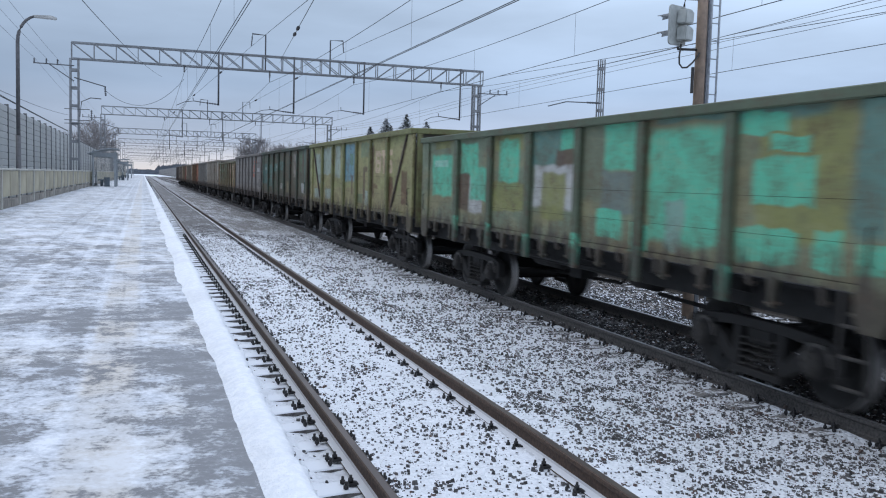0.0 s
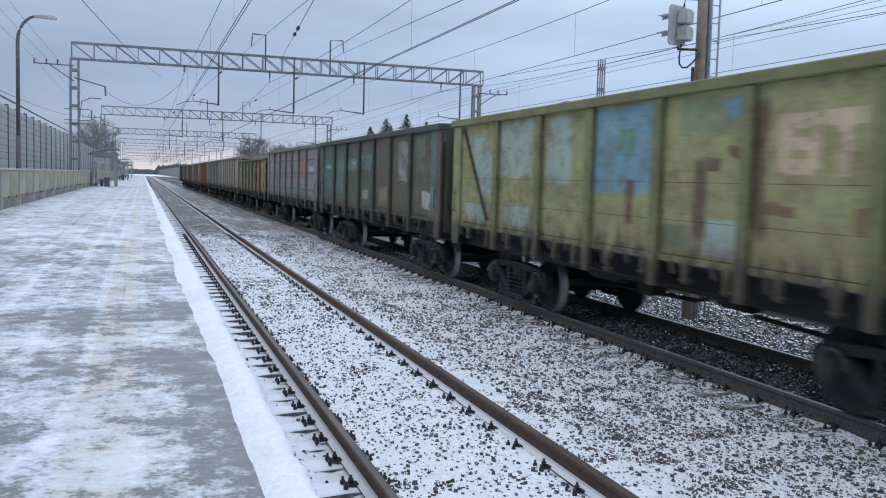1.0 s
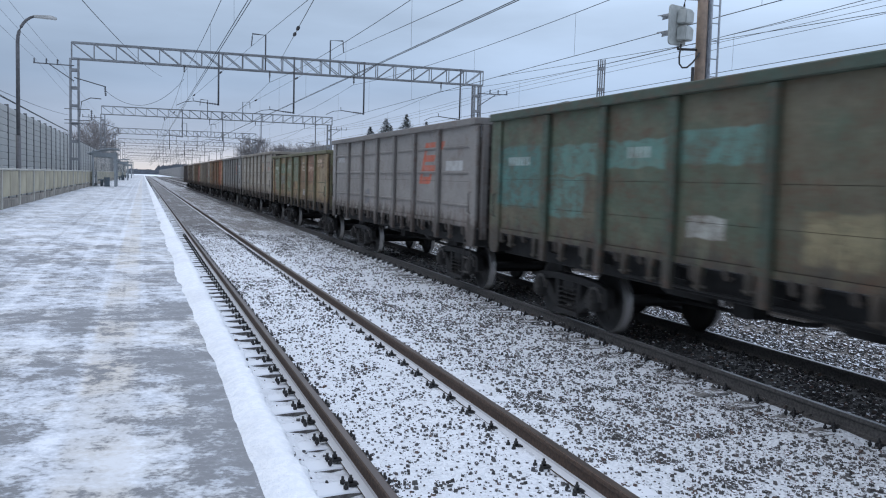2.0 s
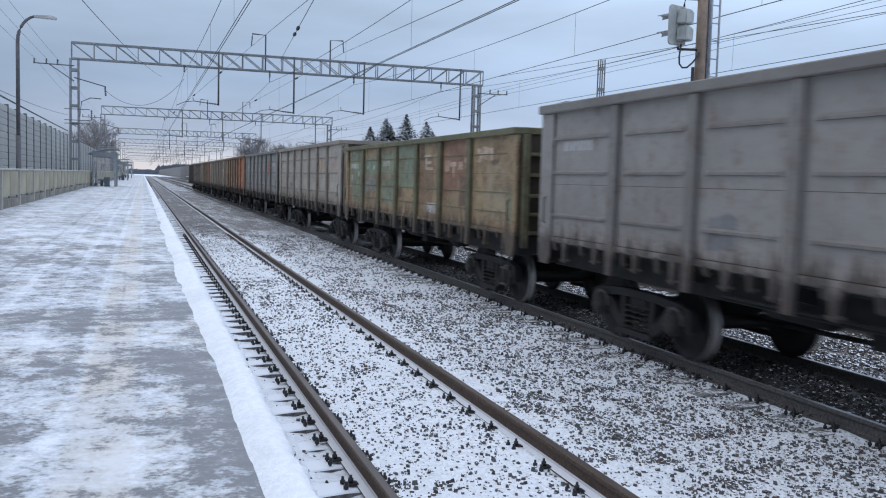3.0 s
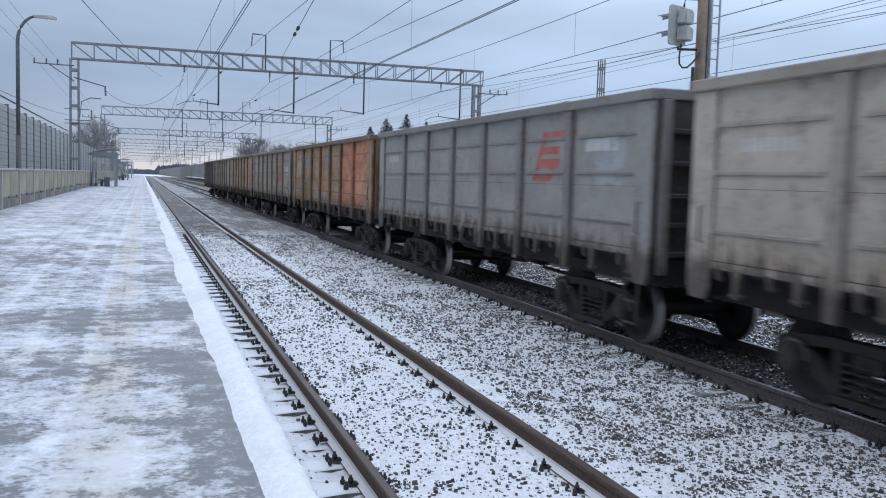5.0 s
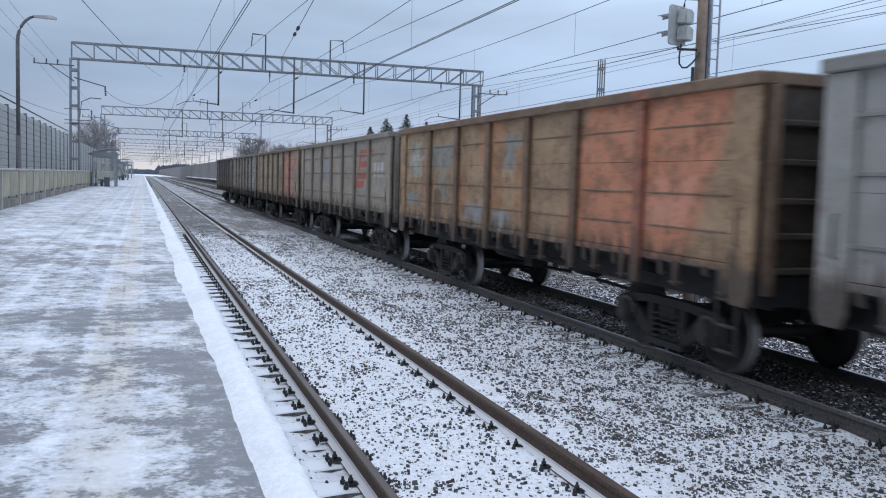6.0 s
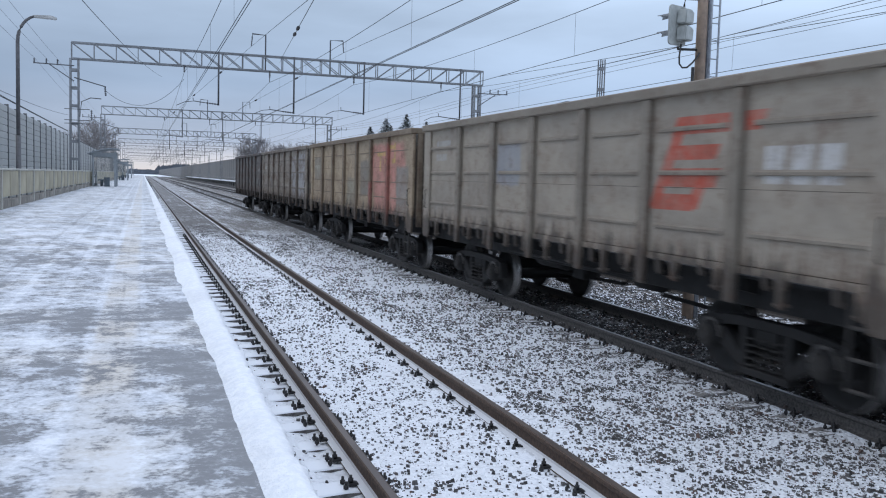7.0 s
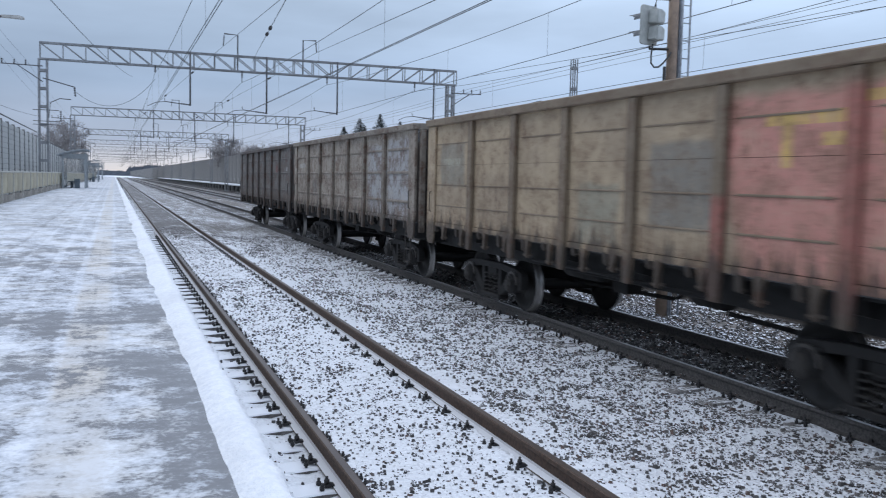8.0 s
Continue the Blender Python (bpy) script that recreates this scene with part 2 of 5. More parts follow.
    c = n.mix(n.span(dots, 0.555, 0.595, 0.0, 0.35 + 0.55 * grime), c, tuple(0.9 * v for v in rust))
    stain = n.noise(1.0, 7.0, n.scaled((5, 6.5, 0.8)), 0.8)
    c = n.mix(n.span(stain, 0.56, 0.66, 0.0, 0.25 + 0.5 * grime), c, tuple(0.35 * v + 0.30 * w for v, w in zip(base, rust)))
    c = n.mix(n.span(stain, 0.42, 0.34, 0.0, 0.12 + 0.2 * grime), c, tuple(min(1, v * 1.3 + 0.03) for v in second))
    dust = n.noise(5.0, 6.0, n.scaled((1, 1, 0.4)), 0.7)
    c = n.mix(n.span(dust, 0.50, 0.66, 0.0, 0.4 * grime), c, (0.065, 0.056, 0.046))
    return n.end(c, n.span(fine, 0.3, 0.7, 0.5, 0.8), 0.0, n.math("ADD", fine, n.math("MULTIPLY", broad, 2.0)), 0.006, 0.35)


def mat_glass():
    n = Nodes("shelter_glass")
    n.put(n.b.inputs["Transmission Weight"], 1.0)
    return n.end((0.95, 0.97, 0.98), n.span(n.noise(8.0), 0.3, 0.7, 0.0, 0.04))


def mat_ridge():
    n = Nodes("ploughed_snow")
    a, b, c = n.noise(7.0, 6.0), n.noise(26.0, 5.0, None, 0.7), n.noise(1.2, 3.0)
    h = n.math("ADD", a, n.math("MULTIPLY", b, 0.6))
    col = n.mix(n.span(b, 0.4, 0.62), (0.77, 0.80, 0.84), (0.86, 0.88, 0.90))
    return n.end(n.mix(n.span(c, 0.45, 0.7, 0.0, 0.4), col, (0.60, 0.61, 0.63)), 0.75, 0.0, h, 0.03, 0.7)


M = {}
M["snow"] = mat_snow()
M["ridge"] = mat_ridge()
M["platform"] = mat_platform()
M["bed_near"] = mat_bed("snowy_ballast", (0.16, 0.155, 0.152), 0.72, 24.0, 0.70)
M["bed_mid"] = mat_bed("mixed_ballast", (0.21, 0.20, 0.19), 0.95, 24.0, 0.80)
M["bed_dark"] = mat_bed("oily_ballast", (0.085, 0.08, 0.076), 0.04, 24.0)
M["bed_brown"] = mat_bed("brown_ballast", (0.15, 0.135, 0.12), 0.02, 16.0)
M["stone"] = mat_stone("ballast_stone", (0.09, 0.089, 0.09), 0.14)
M["stone_mid"] = mat_stone("frosted_stone", (0.105, 0.100, 0.096), 0.22)
M["stone_dark"] = mat_stone("oily_stone", (0.05, 0.047, 0.045), -0.05)
M["rail_brown"] = mat_rail("rusty_rail", (0.066, 0.041, 0.028), (0.088, 0.068, 0.056), 0.9)
M["rail_dark"] = mat_rail("used_rail", (0.075, 0.070, 0.066), (0.24, 0.24, 0.24), 0.0)
M["sleeper"] = snowy("concrete_sleeper", (0.13, 0.125, 0.12), 0.62)
M["sleeper_dark"] = snowy("oily_sleeper", (0.21, 0.205, 0.20), -0.05)
M["clip"] = plain("rail_clip_steel", (0.02, 0.02, 0.021), 0.6, 0.0)
M["concrete"] = plain("concrete", (0.30, 0.30, 0.29), 0.85, 0.0, 9.0)
M["fence_panel"] = plain("fence_panel_paint", (0.34, 0.31, 0.225), 0.75, 0.0, 1.2, 0.3)
M["fence_post"] = plain("fence_post_paint", (0.42, 0.41, 0.37), 0.7, 0.0, 8.0, 0.25)
M["plinth"] = plain("fence_plinth_concrete", (0.20, 0.185, 0.16), 0.9, 0.0, 4.0, 0.45)
M["barrier"] = plain("noise_barrier_sheet", (0.345, 0.355, 0.345), 0.55, 0.0, 2.0, 0.12)
M["barrier_dull"] = plain("weathered_barrier_sheet", (0.21, 0.205, 0.195), 0.8, 0.0, 1.0, 0.3)
M["barrier_post"] = plain("barrier_post_steel", (0.12, 0.125, 0.13), 0.6)
M["steel"] = plain("gantry_steel", (0.20, 0.21, 0.22), 0.6, 0.0, 6.0)
M["steel_dark"] = plain("drop_post_steel", (0.085, 0.09, 0.10), 0.6, 0.0, 6.0)
M["wire"] = plain("catenary_wire", (0.045, 0.05, 0.055), 0.6)
M["wire_thin"] = plain("feeder_wire", (0.13, 0.14, 0.16), 0.6)
M["insulator"] = plain("insulator_porcelain", (0.05, 0.045, 0.045), 0.35)
M["lamp"] = plain("lamp_post_paint", (0.10, 0.10, 0.105), 0.6)
M["lamp_head"] = plain("lamp_head_aluminium", (0.42, 0.42, 0.40), 0.5)
M["shelter"] = plain("shelter_steel", (0.30, 0.33, 0.345), 0.6, 0.0, 5.0, 0.2)
M["roof"] = snowy("shelter_roof", (0.30, 0.33, 0.35), 0.2)
M["bench"] = plain("bench_blue", (0.11, 0.14, 0.165), 0.6)
M["glass"] = mat_glass()
M["pole"] = plain("signal_post_concrete", (0.27, 0.20, 0.15), 0.8, 0.0, 7.0, 0.3)
M["signal"] = plain("signal_housing", (0.42, 0.44, 0.42), 0.6, 0.0, 9.0, 0.2)
M["hood"] = plain("signal_hood", (0.30, 0.32, 0.34), 0.6)
M["ladder"] = plain("ladder_galvanised", (0.35, 0.38, 0.42), 0.5)
M["cable"] = plain("cable_rubber", (0.04, 0.04, 0.04), 0.6)
# bogie and wheel colours include the shade under the wagons, besides grime
M["bogie"] = plain("bogie_grime_and_shade", (0.013, 0.0122, 0.0118), 0.8, 0.0, 9.0, 0.5)
# paler than the bogie: dust, and light painted onto raised parts
M["bogie_light"] = plain("bogie_dust_and_light", (0.034, 0.031, 0.028), 0.8, 0.0, 9.0, 0.5)
M["cap"] = plain("axle_cap_highlight", (0.075, 0.069, 0.064), 0.55, 0.0, 11.0, 0.6)
# near-black: grime with the darkness below the body painted in
M["under"] = plain("underframe_grime_and_shade", (0.008, 0.0077, 0.0075), 0.85, 0.0, 7.0, 0.5)
M["wheel"] = plain("shaded_wheel_steel", (0.016, 0.0155, 0.015), 0.65, 0.2, 6.0, 0.4)
M["tread"] = plain("wheel_tread", (0.30, 0.29, 0.28), 0.35, 0.7, 6.0, 0.2)
M["inside"] = plain("wagon_inside_rust", (0.07, 0.055, 0.045), 0.85)
M["bark"] = plain("bark", (0.07, 0.06, 0.052), 0.9)
M["twig"] = snowy("frosted_twigs", (0.23, 0.215, 0.21), 0.12)
M["needle"] = snowy("spruce_needles", (0.030, 0.042, 0.036), 0.02, 0.9, 3.0)
# aerial haze over the distance is mixed into this bluish grey
M["wood_far"] = snowy("hazed_far_wood", (0.10, 0.115, 0.135), 0.03, 0.9, 0.5)

# ---------------------------------------------------------------- mesh helpers


def box(bm, x0, x1, y0, y1, z0, z1, mi=0):
    v = [bm.verts.new((x, y, z)) for z in (z0, z1) for y in (y0, y1) for x in (x0, x1)]
    for a in ((0, 2, 3, 1), (4, 5, 7, 6), (0, 1, 5, 4), (2, 6, 7, 3), (0, 4, 6, 2), (1, 3, 7, 5)):
        bm.faces.new([v[i] for i in a]).material_index = mi
    return v


def prism(bm, outline, a, b, axis=0, mi=0):
    """Extrudes a 2D outline along an axis, from a to b. The outline lies in the two other axes, in order."""
    def at(p, w):
        return {0: (w, p[0], p[1]), 1: (p[0], w, p[1]), 2: (p[0], p[1], w)}[axis]
    lo, hi = [bm.verts.new(at(p, a)) for p in outline], [bm.verts.new(at(p, b)) for p in outline]
    n = len(outline)
    fs = [bm.faces.new(lo), bm.faces.new(hi[::-1])]
    for i in range(n):
        fs.append(bm.faces.new((lo[i], hi[i], hi[(i + 1) % n], lo[(i + 1) % n])))
    for f in fs:
        f.material_index = mi
    bmesh.ops.recalc_face_normals(bm, faces=fs)


def tube(bm, points, r, sides=6, r_end=None, caps=True, mi=0):
    pts = [Vector(p) for p in points]
    rings = []
    for i, p in enumerate(pts):
        d = (pts[min(i + 1, len(pts) - 1)] - pts[max(i - 1, 0)]).normalized()
        u = d.cross(Vector((0, 0, 1)) if abs(d.z) < 0.9 else Vector((1, 0, 0))).normalized()
        w = d.cross(u)
        rr = r if r_end is None else r + (r_end - r) * i / (len(pts) - 1)
        rings.append([bm.verts.new(p + rr * (math.cos(a) * u + math.sin(a) * w)) for a in (2 * math.pi * (k + 0.5) / sides for k in range(sides))])
    for a, b in zip(rings, rings[1:]):
        for k in range(sides):
            f = bm.faces.new((a[k], a[(k + 1) % sides], b[(k + 1) % sides], b[k]))
            f.material_index, f.smooth = mi, sides > 5
    if caps and sides > 2:
        bm.faces.new(rings[0][::-1]).material_index = mi
        bm.faces.new(rings[-1]).material_index = mi


def lathe(bm, profile, centre, axis=0, sides=24, mi=0):
    """Turns (radius, along) pairs round an axis through centre."""
    rings = []
    for r, w in profile:
        ring = []
        for k in range(sides):
            a = 2 * math.pi * k / sides
            c, s = r * math.cos(a), r * math.sin(a)
            q = {0: (w, c, s), 1: (c, w, s), 2: (c, s, w)}[axis]
            ring.append(bm.verts.new(Vector(centre) + Vector(q)))
        rings.append(ring)
    fs = []
    for a, b in zip(rings, rings[1:]):
        for k in range(sides):
            fs.append(bm.faces.new((a[k], a[(k + 1) % sides], b[(k + 1) % sides], b[k])))
    fs.append(bm.faces.new(rings[0][::-1]))
    fs.append(bm.faces.new(rings[-1]))
    for f in fs:
        f.material_index, f.smooth = mi, True
    bmesh.ops.recalc_face_normals(bm, faces=fs)


def mesh_of(name, bm, *mats, bevel=0.0):
    if bevel:
        bmesh.ops.bevel(bm, geom=bm.edges[:], offset=bevel, segments=1, affect="EDGES", clamp_overlap=True)
    me = bpy.data.meshes.new(name)
    bm.to_mesh(me)
    bm.free()
    for m in mats:
        me.materials.append(m)
    return me


def made(name, fill, *mats, bevel=0.0):
    bm = bmesh.new()
    fill(bm)
    return mesh_of(name, bm, *mats, bevel=bevel)


def child(name, me, parent, m=None, label="", mat=None):
    ob = new(name, me)
    ob.parent = parent
    if m is not None:
        ob.matrix_basis = m
    if label:
        ob["label"] = label
    if mat is not None:
        ob.material_slots[0].link = "OBJECT"
        ob.material_slots[0].material = mat
    return ob


def part(name, bm, material, parent, label=""):
    return child(name, mesh_of(name, bm, material), parent, label=label)


def thing(name, label, category, group="", kind="", at=None):
    ob = new(name)
    ob.empty_display_size = 0.2
    if at is not None:
        ob.matrix_basis = at
    return tagged(ob, label, category, group, kind)


def raw_mesh(name, verts, faces, mat, smooth=False):
    me = bpy.data.meshes.new(name)
    me.from_pydata([tuple(v) for v in verts], [], faces)
    me.materials.append(mat)
    if smooth:
        me.polygons.foreach_set("use_smooth", [True] * len(me.polygons))
    return me


X1, X2, X3, X4 = 2.39, 7.44, 13.0, 19.0
WIRE_2 = 7.57     # the wires hang a little off the middle of the goods track
Z2, Z3, Z4 = -0.072, -0.25, -0.45
TOP = 1.10        # platform surface
EDGE = 0.45       # platform edge
FENCE = -3.32
# ---------------------------------------------------------------- ground, ballast, tracks
BED = [(0.3, -0.24), (0.95, -0.205), (1.12, -0.192), (1.22, -0.200), (1.35, -0.234), (1.45, -0.232), (1.52, -0.214), (1.7, -0.168), (3.1, -0.168), (3.3, -0.19), (3.8, -0.21), (4.6, -0.30), (5.5, -0.30), (6.0, -0.280), (6.12, -0.285), (6.44, -0.272), (6.55, -0.240), (6.62, -0.222), (6.72, -0.235), (6.9, -0.245), (8.1, -0.245), (8.4, -0.28), (9.6, -0.42),
       (10.6, -0.5), (12.0, -0.46), (14.2, -0.46), (15.6, -0.62), (17.9, -0.66), (20.6, -0.68), (27.0, -0.75)]


def bed_height(x):
    for (a, za), (b, zb) in zip(BED, BED[1:]):
        if x <= b:
            return za + (zb - za) * max(0.0, (x - a)) / (b - a)
    return BED[-1][1]


def make_ground():
    n = 60
    far = 2600.0
    verts, faces = [], []
    for j in range(n + 1):
        for i in range(n + 1):
            x, y = ((i / n) * 2 - 1), ((j / n) * 2 - 1)
            x, y = far * x * abs(x) ** 1.5, far * y * abs(y) ** 1.5
            verts.append((x, y, -0.95 + 0.05 * noise.noise((x * 0.05, y * 0.05, 0))))
    for j in range(n):
        for i in range(n):
            a = j * (n + 1) + i
            faces.append((a, a + 1, a + n + 2, a + n + 1))
    tagged(new("ground", raw_mesh("ground", verts, faces, M["snow"], True)), "flat snow-covered ground reaching the horizon", "ground", kind="structure")


def make_bed(name, x0, x1, mat, label, dx=0.12, y0=-160.0, y1=620.0):
    """One strip of ballast, finer near the camera."""
    xs = list(np.linspace(x0, x1, max(2, int((x1 - x0) / dx))))
    ys, y = [], y0
    while y < y1:
        ys.append(y)
        y += 0.14 if -1 <= y < 22 else 0.5 if -12 <= y < 60 else 4.0 if y < 0 else 8.0
    ys.append(y1)
    verts = [(x, y, bed_height(x) + 0.018 * noise.noise((x * 3, y * 3, 1)) + 0.03 * noise.noise((x * 0.7, y * 0.4, 4))) for y in ys for x in xs]
    w = len(xs)
    faces = [(j * w + i, j * w + i + 1, (j + 1) * w + i + 1, (j + 1) * w + i) for j in range(len(ys) - 1) for i in range(w - 1)]
    tagged(new(name, raw_mesh(name, verts, faces, mat, True)), label, "ballast", kind="structure")


make_ground()
make_bed("ballast_track_1", 0.3, 3.55, M["bed_near"], "snow-covered ballast between the rails of the platform track")
make_bed("ballast_between", 3.55, 6.57, M["bed_mid"], "grey crushed stone flecked with snow between two tracks")
make_bed("ballast_track_2", 6.57, 8.45, M["bed_dark"], "dark oily ballast under the goods train")
make_bed("ballast_far", 8.45, 27.0, M["bed_brown"], "snow-dusted ballast beyond the goods train", 0.5)

CUBE = [(-1, -1, -1), (1, -1, -1), (1, 1, -1), (-1, 1, -1), (-1, -1, 1), (1, -1, 1), (1, 1, 1), (-1, 1, 1)]
CUBE_F = [(0, 3, 2, 1), (4, 5, 6, 7), (0, 1, 5, 4), (1, 2, 6, 5), (2, 3, 7, 6), (3, 0, 4, 7)]


def make_stones(name, x0, x1, spans, mat, label, size=(0.018, 0.034), sink=0.3, patchy=-0.18, thin=None):
    """Loose stones over a strip; spans: (from, to, stones a square metre); thin: from, to across, where snow hides most of them."""
    rng = np.random.default_rng(int(x0 * 100) + 7)
    vs, fs, count = [], [], 0
    cube = np.array(CUBE, float)
    for ya, yb, dens in spans:
        k = int((yb - ya) * (x1 - x0) * dens)
        for x, y in zip(rng.uniform(x0, x1, k), rng.uniform(ya, yb, k)):
            if noise.noise((x * 1.1, y * 0.7, 9)) * 0.9 + rng.normal() * 0.45 < patchy + (0.9 * max(0.0, (thin[1] - x) / (thin[1] - thin[0])) if thin else 0.0):
                continue
            s = size[0] + (size[1] - size[0]) * rng.uniform() ** 2.2
            v = cube * (s * rng.uniform(0.75, 1.2, 3)) * rng.uniform(0.6, 1.05, (8, 3))
            v[4:, :2] *= rng.uniform(0.45, 0.8)
            a, b = rng.uniform(0, 6.28), rng.uniform(-0.45, 0.45)
            ca, sa, cb, sb = math.cos(a), math.sin(a), math.cos(b), math.sin(b)
            v = v @ np.array([[ca, -sa, 0], [sa, ca, 0], [0, 0, 1]]) @ np.array([[1, 0, 0], [0, cb, -sb], [0, sb, cb]])
            z = bed_height(x) + 0.03 * noise.noise((x * 0.7, y * 0.4, 4)) + s * rng.uniform(-sink, 0.55)
            vs.append(v + (x, y, z))
            fs += [tuple(i + 8 * count for i in f) for f in CUBE_F]
            count += 1
    tagged(new(name, raw_mesh(name, np.concatenate(vs), fs, mat)), label, "stones", kind="stuff")


make_stones("track_stones", 1.66, 3.08, [(-8, 2.6, 200), (2.6, 9, 480), (9, 20, 400), (20, 40, 130)], M["stone"], "dark ballast stones poking out of snow", (0.004, 0.021), 0.5, -0.6)
make_stones("platform_side_stones", 0.5, 1.5, [(-8, 9, 60), (9, 24, 40)], M["stone"], "a few dark stones beside snowy sleepers", (0.010, 0.022), 0.7)
make_stones("middle_stones", 3.30, 6.56, [(-8, 3, 200), (3.0, 10, 520), (10, 18, 400), (18, 36, 170)], M["stone_mid"], "grey crushed stone with snow on top", (0.009, 0.026), 0.4, -0.40, (3.3, 4.4))
make_stones("ballast_grit", 3.5, 6.5, [(3.5, 11, 700)], M["stone_mid"], "small dark chips of stone scattered over snow", (0.004, 0.010), 0.2, -0.4, (3.5, 4.6))
make_stones("oily_stones", 6.60, 8.4, [(-8, 3, 200), (3.0, 14, 420), (14, 30, 170)], M["stone_dark"], "dark oily ballast stones under the train", (0.014, 0.036))
make_stones("far_stones", 8.44, 12.6, [(7.0, 18, 330), (18, 34, 130)], M["stone_mid"], "snow-dusted ballast stones beyond the train", (0.022, 0.042))

RAIL = [(-0.075, -0.18), (0.075, -0.18), (0.075, -0.168), (0.02, -0.152), (0.009, -0.135), (0.009, -0.055), (0.034, -0.042), (0.0375, -0.034),
        (0.0365, -0.006), (0.026, 0.0), (-0.026, 0.0), (-0.0365, -0.006), (-0.0375, -0.034), (-0.034, -0.042), (-0.009, -0.055), (-0.009, -0.135), (-0.02, -0.152), (-0.075, -0.168)]


def rail_mesh(mat):
    def fill(bm):
        prism(bm, RAIL, -160.0, 620.0, axis=1)
    return made("rail", fill, mat)


def sleeper_mesh(mat):
    def fill(bm):
        half = [(-1.35, -0.30), (1.35, -0.30), (1.35, -0.205), (0.95, -0.178), (0.5, -0.186), (0.35, -0.198), (-0.35, -0.198), (-0.5, -0.186), (-0.95, -0.178), (-1.35, -0.205)]
        prism(bm, half, -0.125, 0.125, axis=1)
    return made("sleeper", fill, mat, bevel=0.012)


def clip_mesh():
    """Clamp, clamp bolt and two anchor bolts on one side of the rail."""
    def fill(bm):
        prism(bm, [(-0.02, -0.176), (0.052, -0.168), (0.052, -0.154), (0.02, -0.146), (-0.02, -0.154)], -0.032, 0.032, axis=1)
        tube(bm, [(-0.002, 0.0, -0.17), (-0.002, 0.0, -0.094)], 0.011, 6)
        tube(bm, [(-0.002, 0.0, -0.145), (-0.002, 0.0, -0.118)], 0.021, 6)
        for y in (-0.06, 0.06):
            tube(bm, [(-0.05, y, -0.19), (-0.05, y, -0.122)], 0.011, 6)
            tube(bm, [(-0.05, y, -0.176), (-0.05, y, -0.150)], 0.020, 6)
    return made("rail_clip", fill, M["clip"])


def make_track(name, x, z, rail_mat, sleeper_mat, label, clips, near, far=420.0, step=0.575, first=-8.105):
    t = thing(name, label, "railway track", kind="structure", at=pose(x, 0, z))
    rm, sm, cm = rail_mesh(rail_mat), sleeper_mesh(sleeper_mat), clip_mesh()
    for s in (-1, 1):
        child("rail", rm, t, pose(0.7975 * s, 0, 0))
    rng = random.Random(name)
    k, y = 0, first
    bm = bmesh.new()
    while y < far:
        if k < near:
            child("sleeper", sm, t, pose(rng.uniform(-0.02, 0.02), y, rng.uniform(-0.022, 0.004), 0, 0, rng.uniform(-1.3, 1.3)))
        else:
            box(bm, -1.35, 1.35, y - 0.125, y + 0.125, -0.3, -0.185)
        if k < clips:
            for s in (-1, 1):
                for q in (-1, 1):
                    child("rail_clip", cm, t, pose(0.7975 * s + q * 0.115, y + rng.uniform(-0.01, 0.01), 0, 0, 0, 0 if q < 0 else 180))
        k += 1
        y += step if y < 150 else step * 3
    y = first - step
    while y > -150:
        box(bm, -1.35, 1.35, y - 0.125, y + 0.125, -0.3, -0.185)
        y -= step
    ob = part("far_sleepers", bm, sleeper_mat, t)
    ob["kind"] = "stuff"
    return t


make_track("track_1", X1, 0.0, M["rail_brown"], M["sleeper"], "platform track with rusty brown rails on snow-covered sleepers", 74, 160)
make_track("track_2", X2, Z2, M["rail_dark"], M["sleeper_dark"], "dark dirty track that carries the goods train", 74, 140)
make_track("track_3", X3, Z3, M["rail_dark"], M["sleeper_dark"], "track behind the goods train on dusted ballast", 0, 0)
make_track("track_4", X4, Z4, M["rail_dark"], M["sleeper_dark"], "outer track beside the far platform", 0, 0)

# ---------------------------------------------------------------- platform


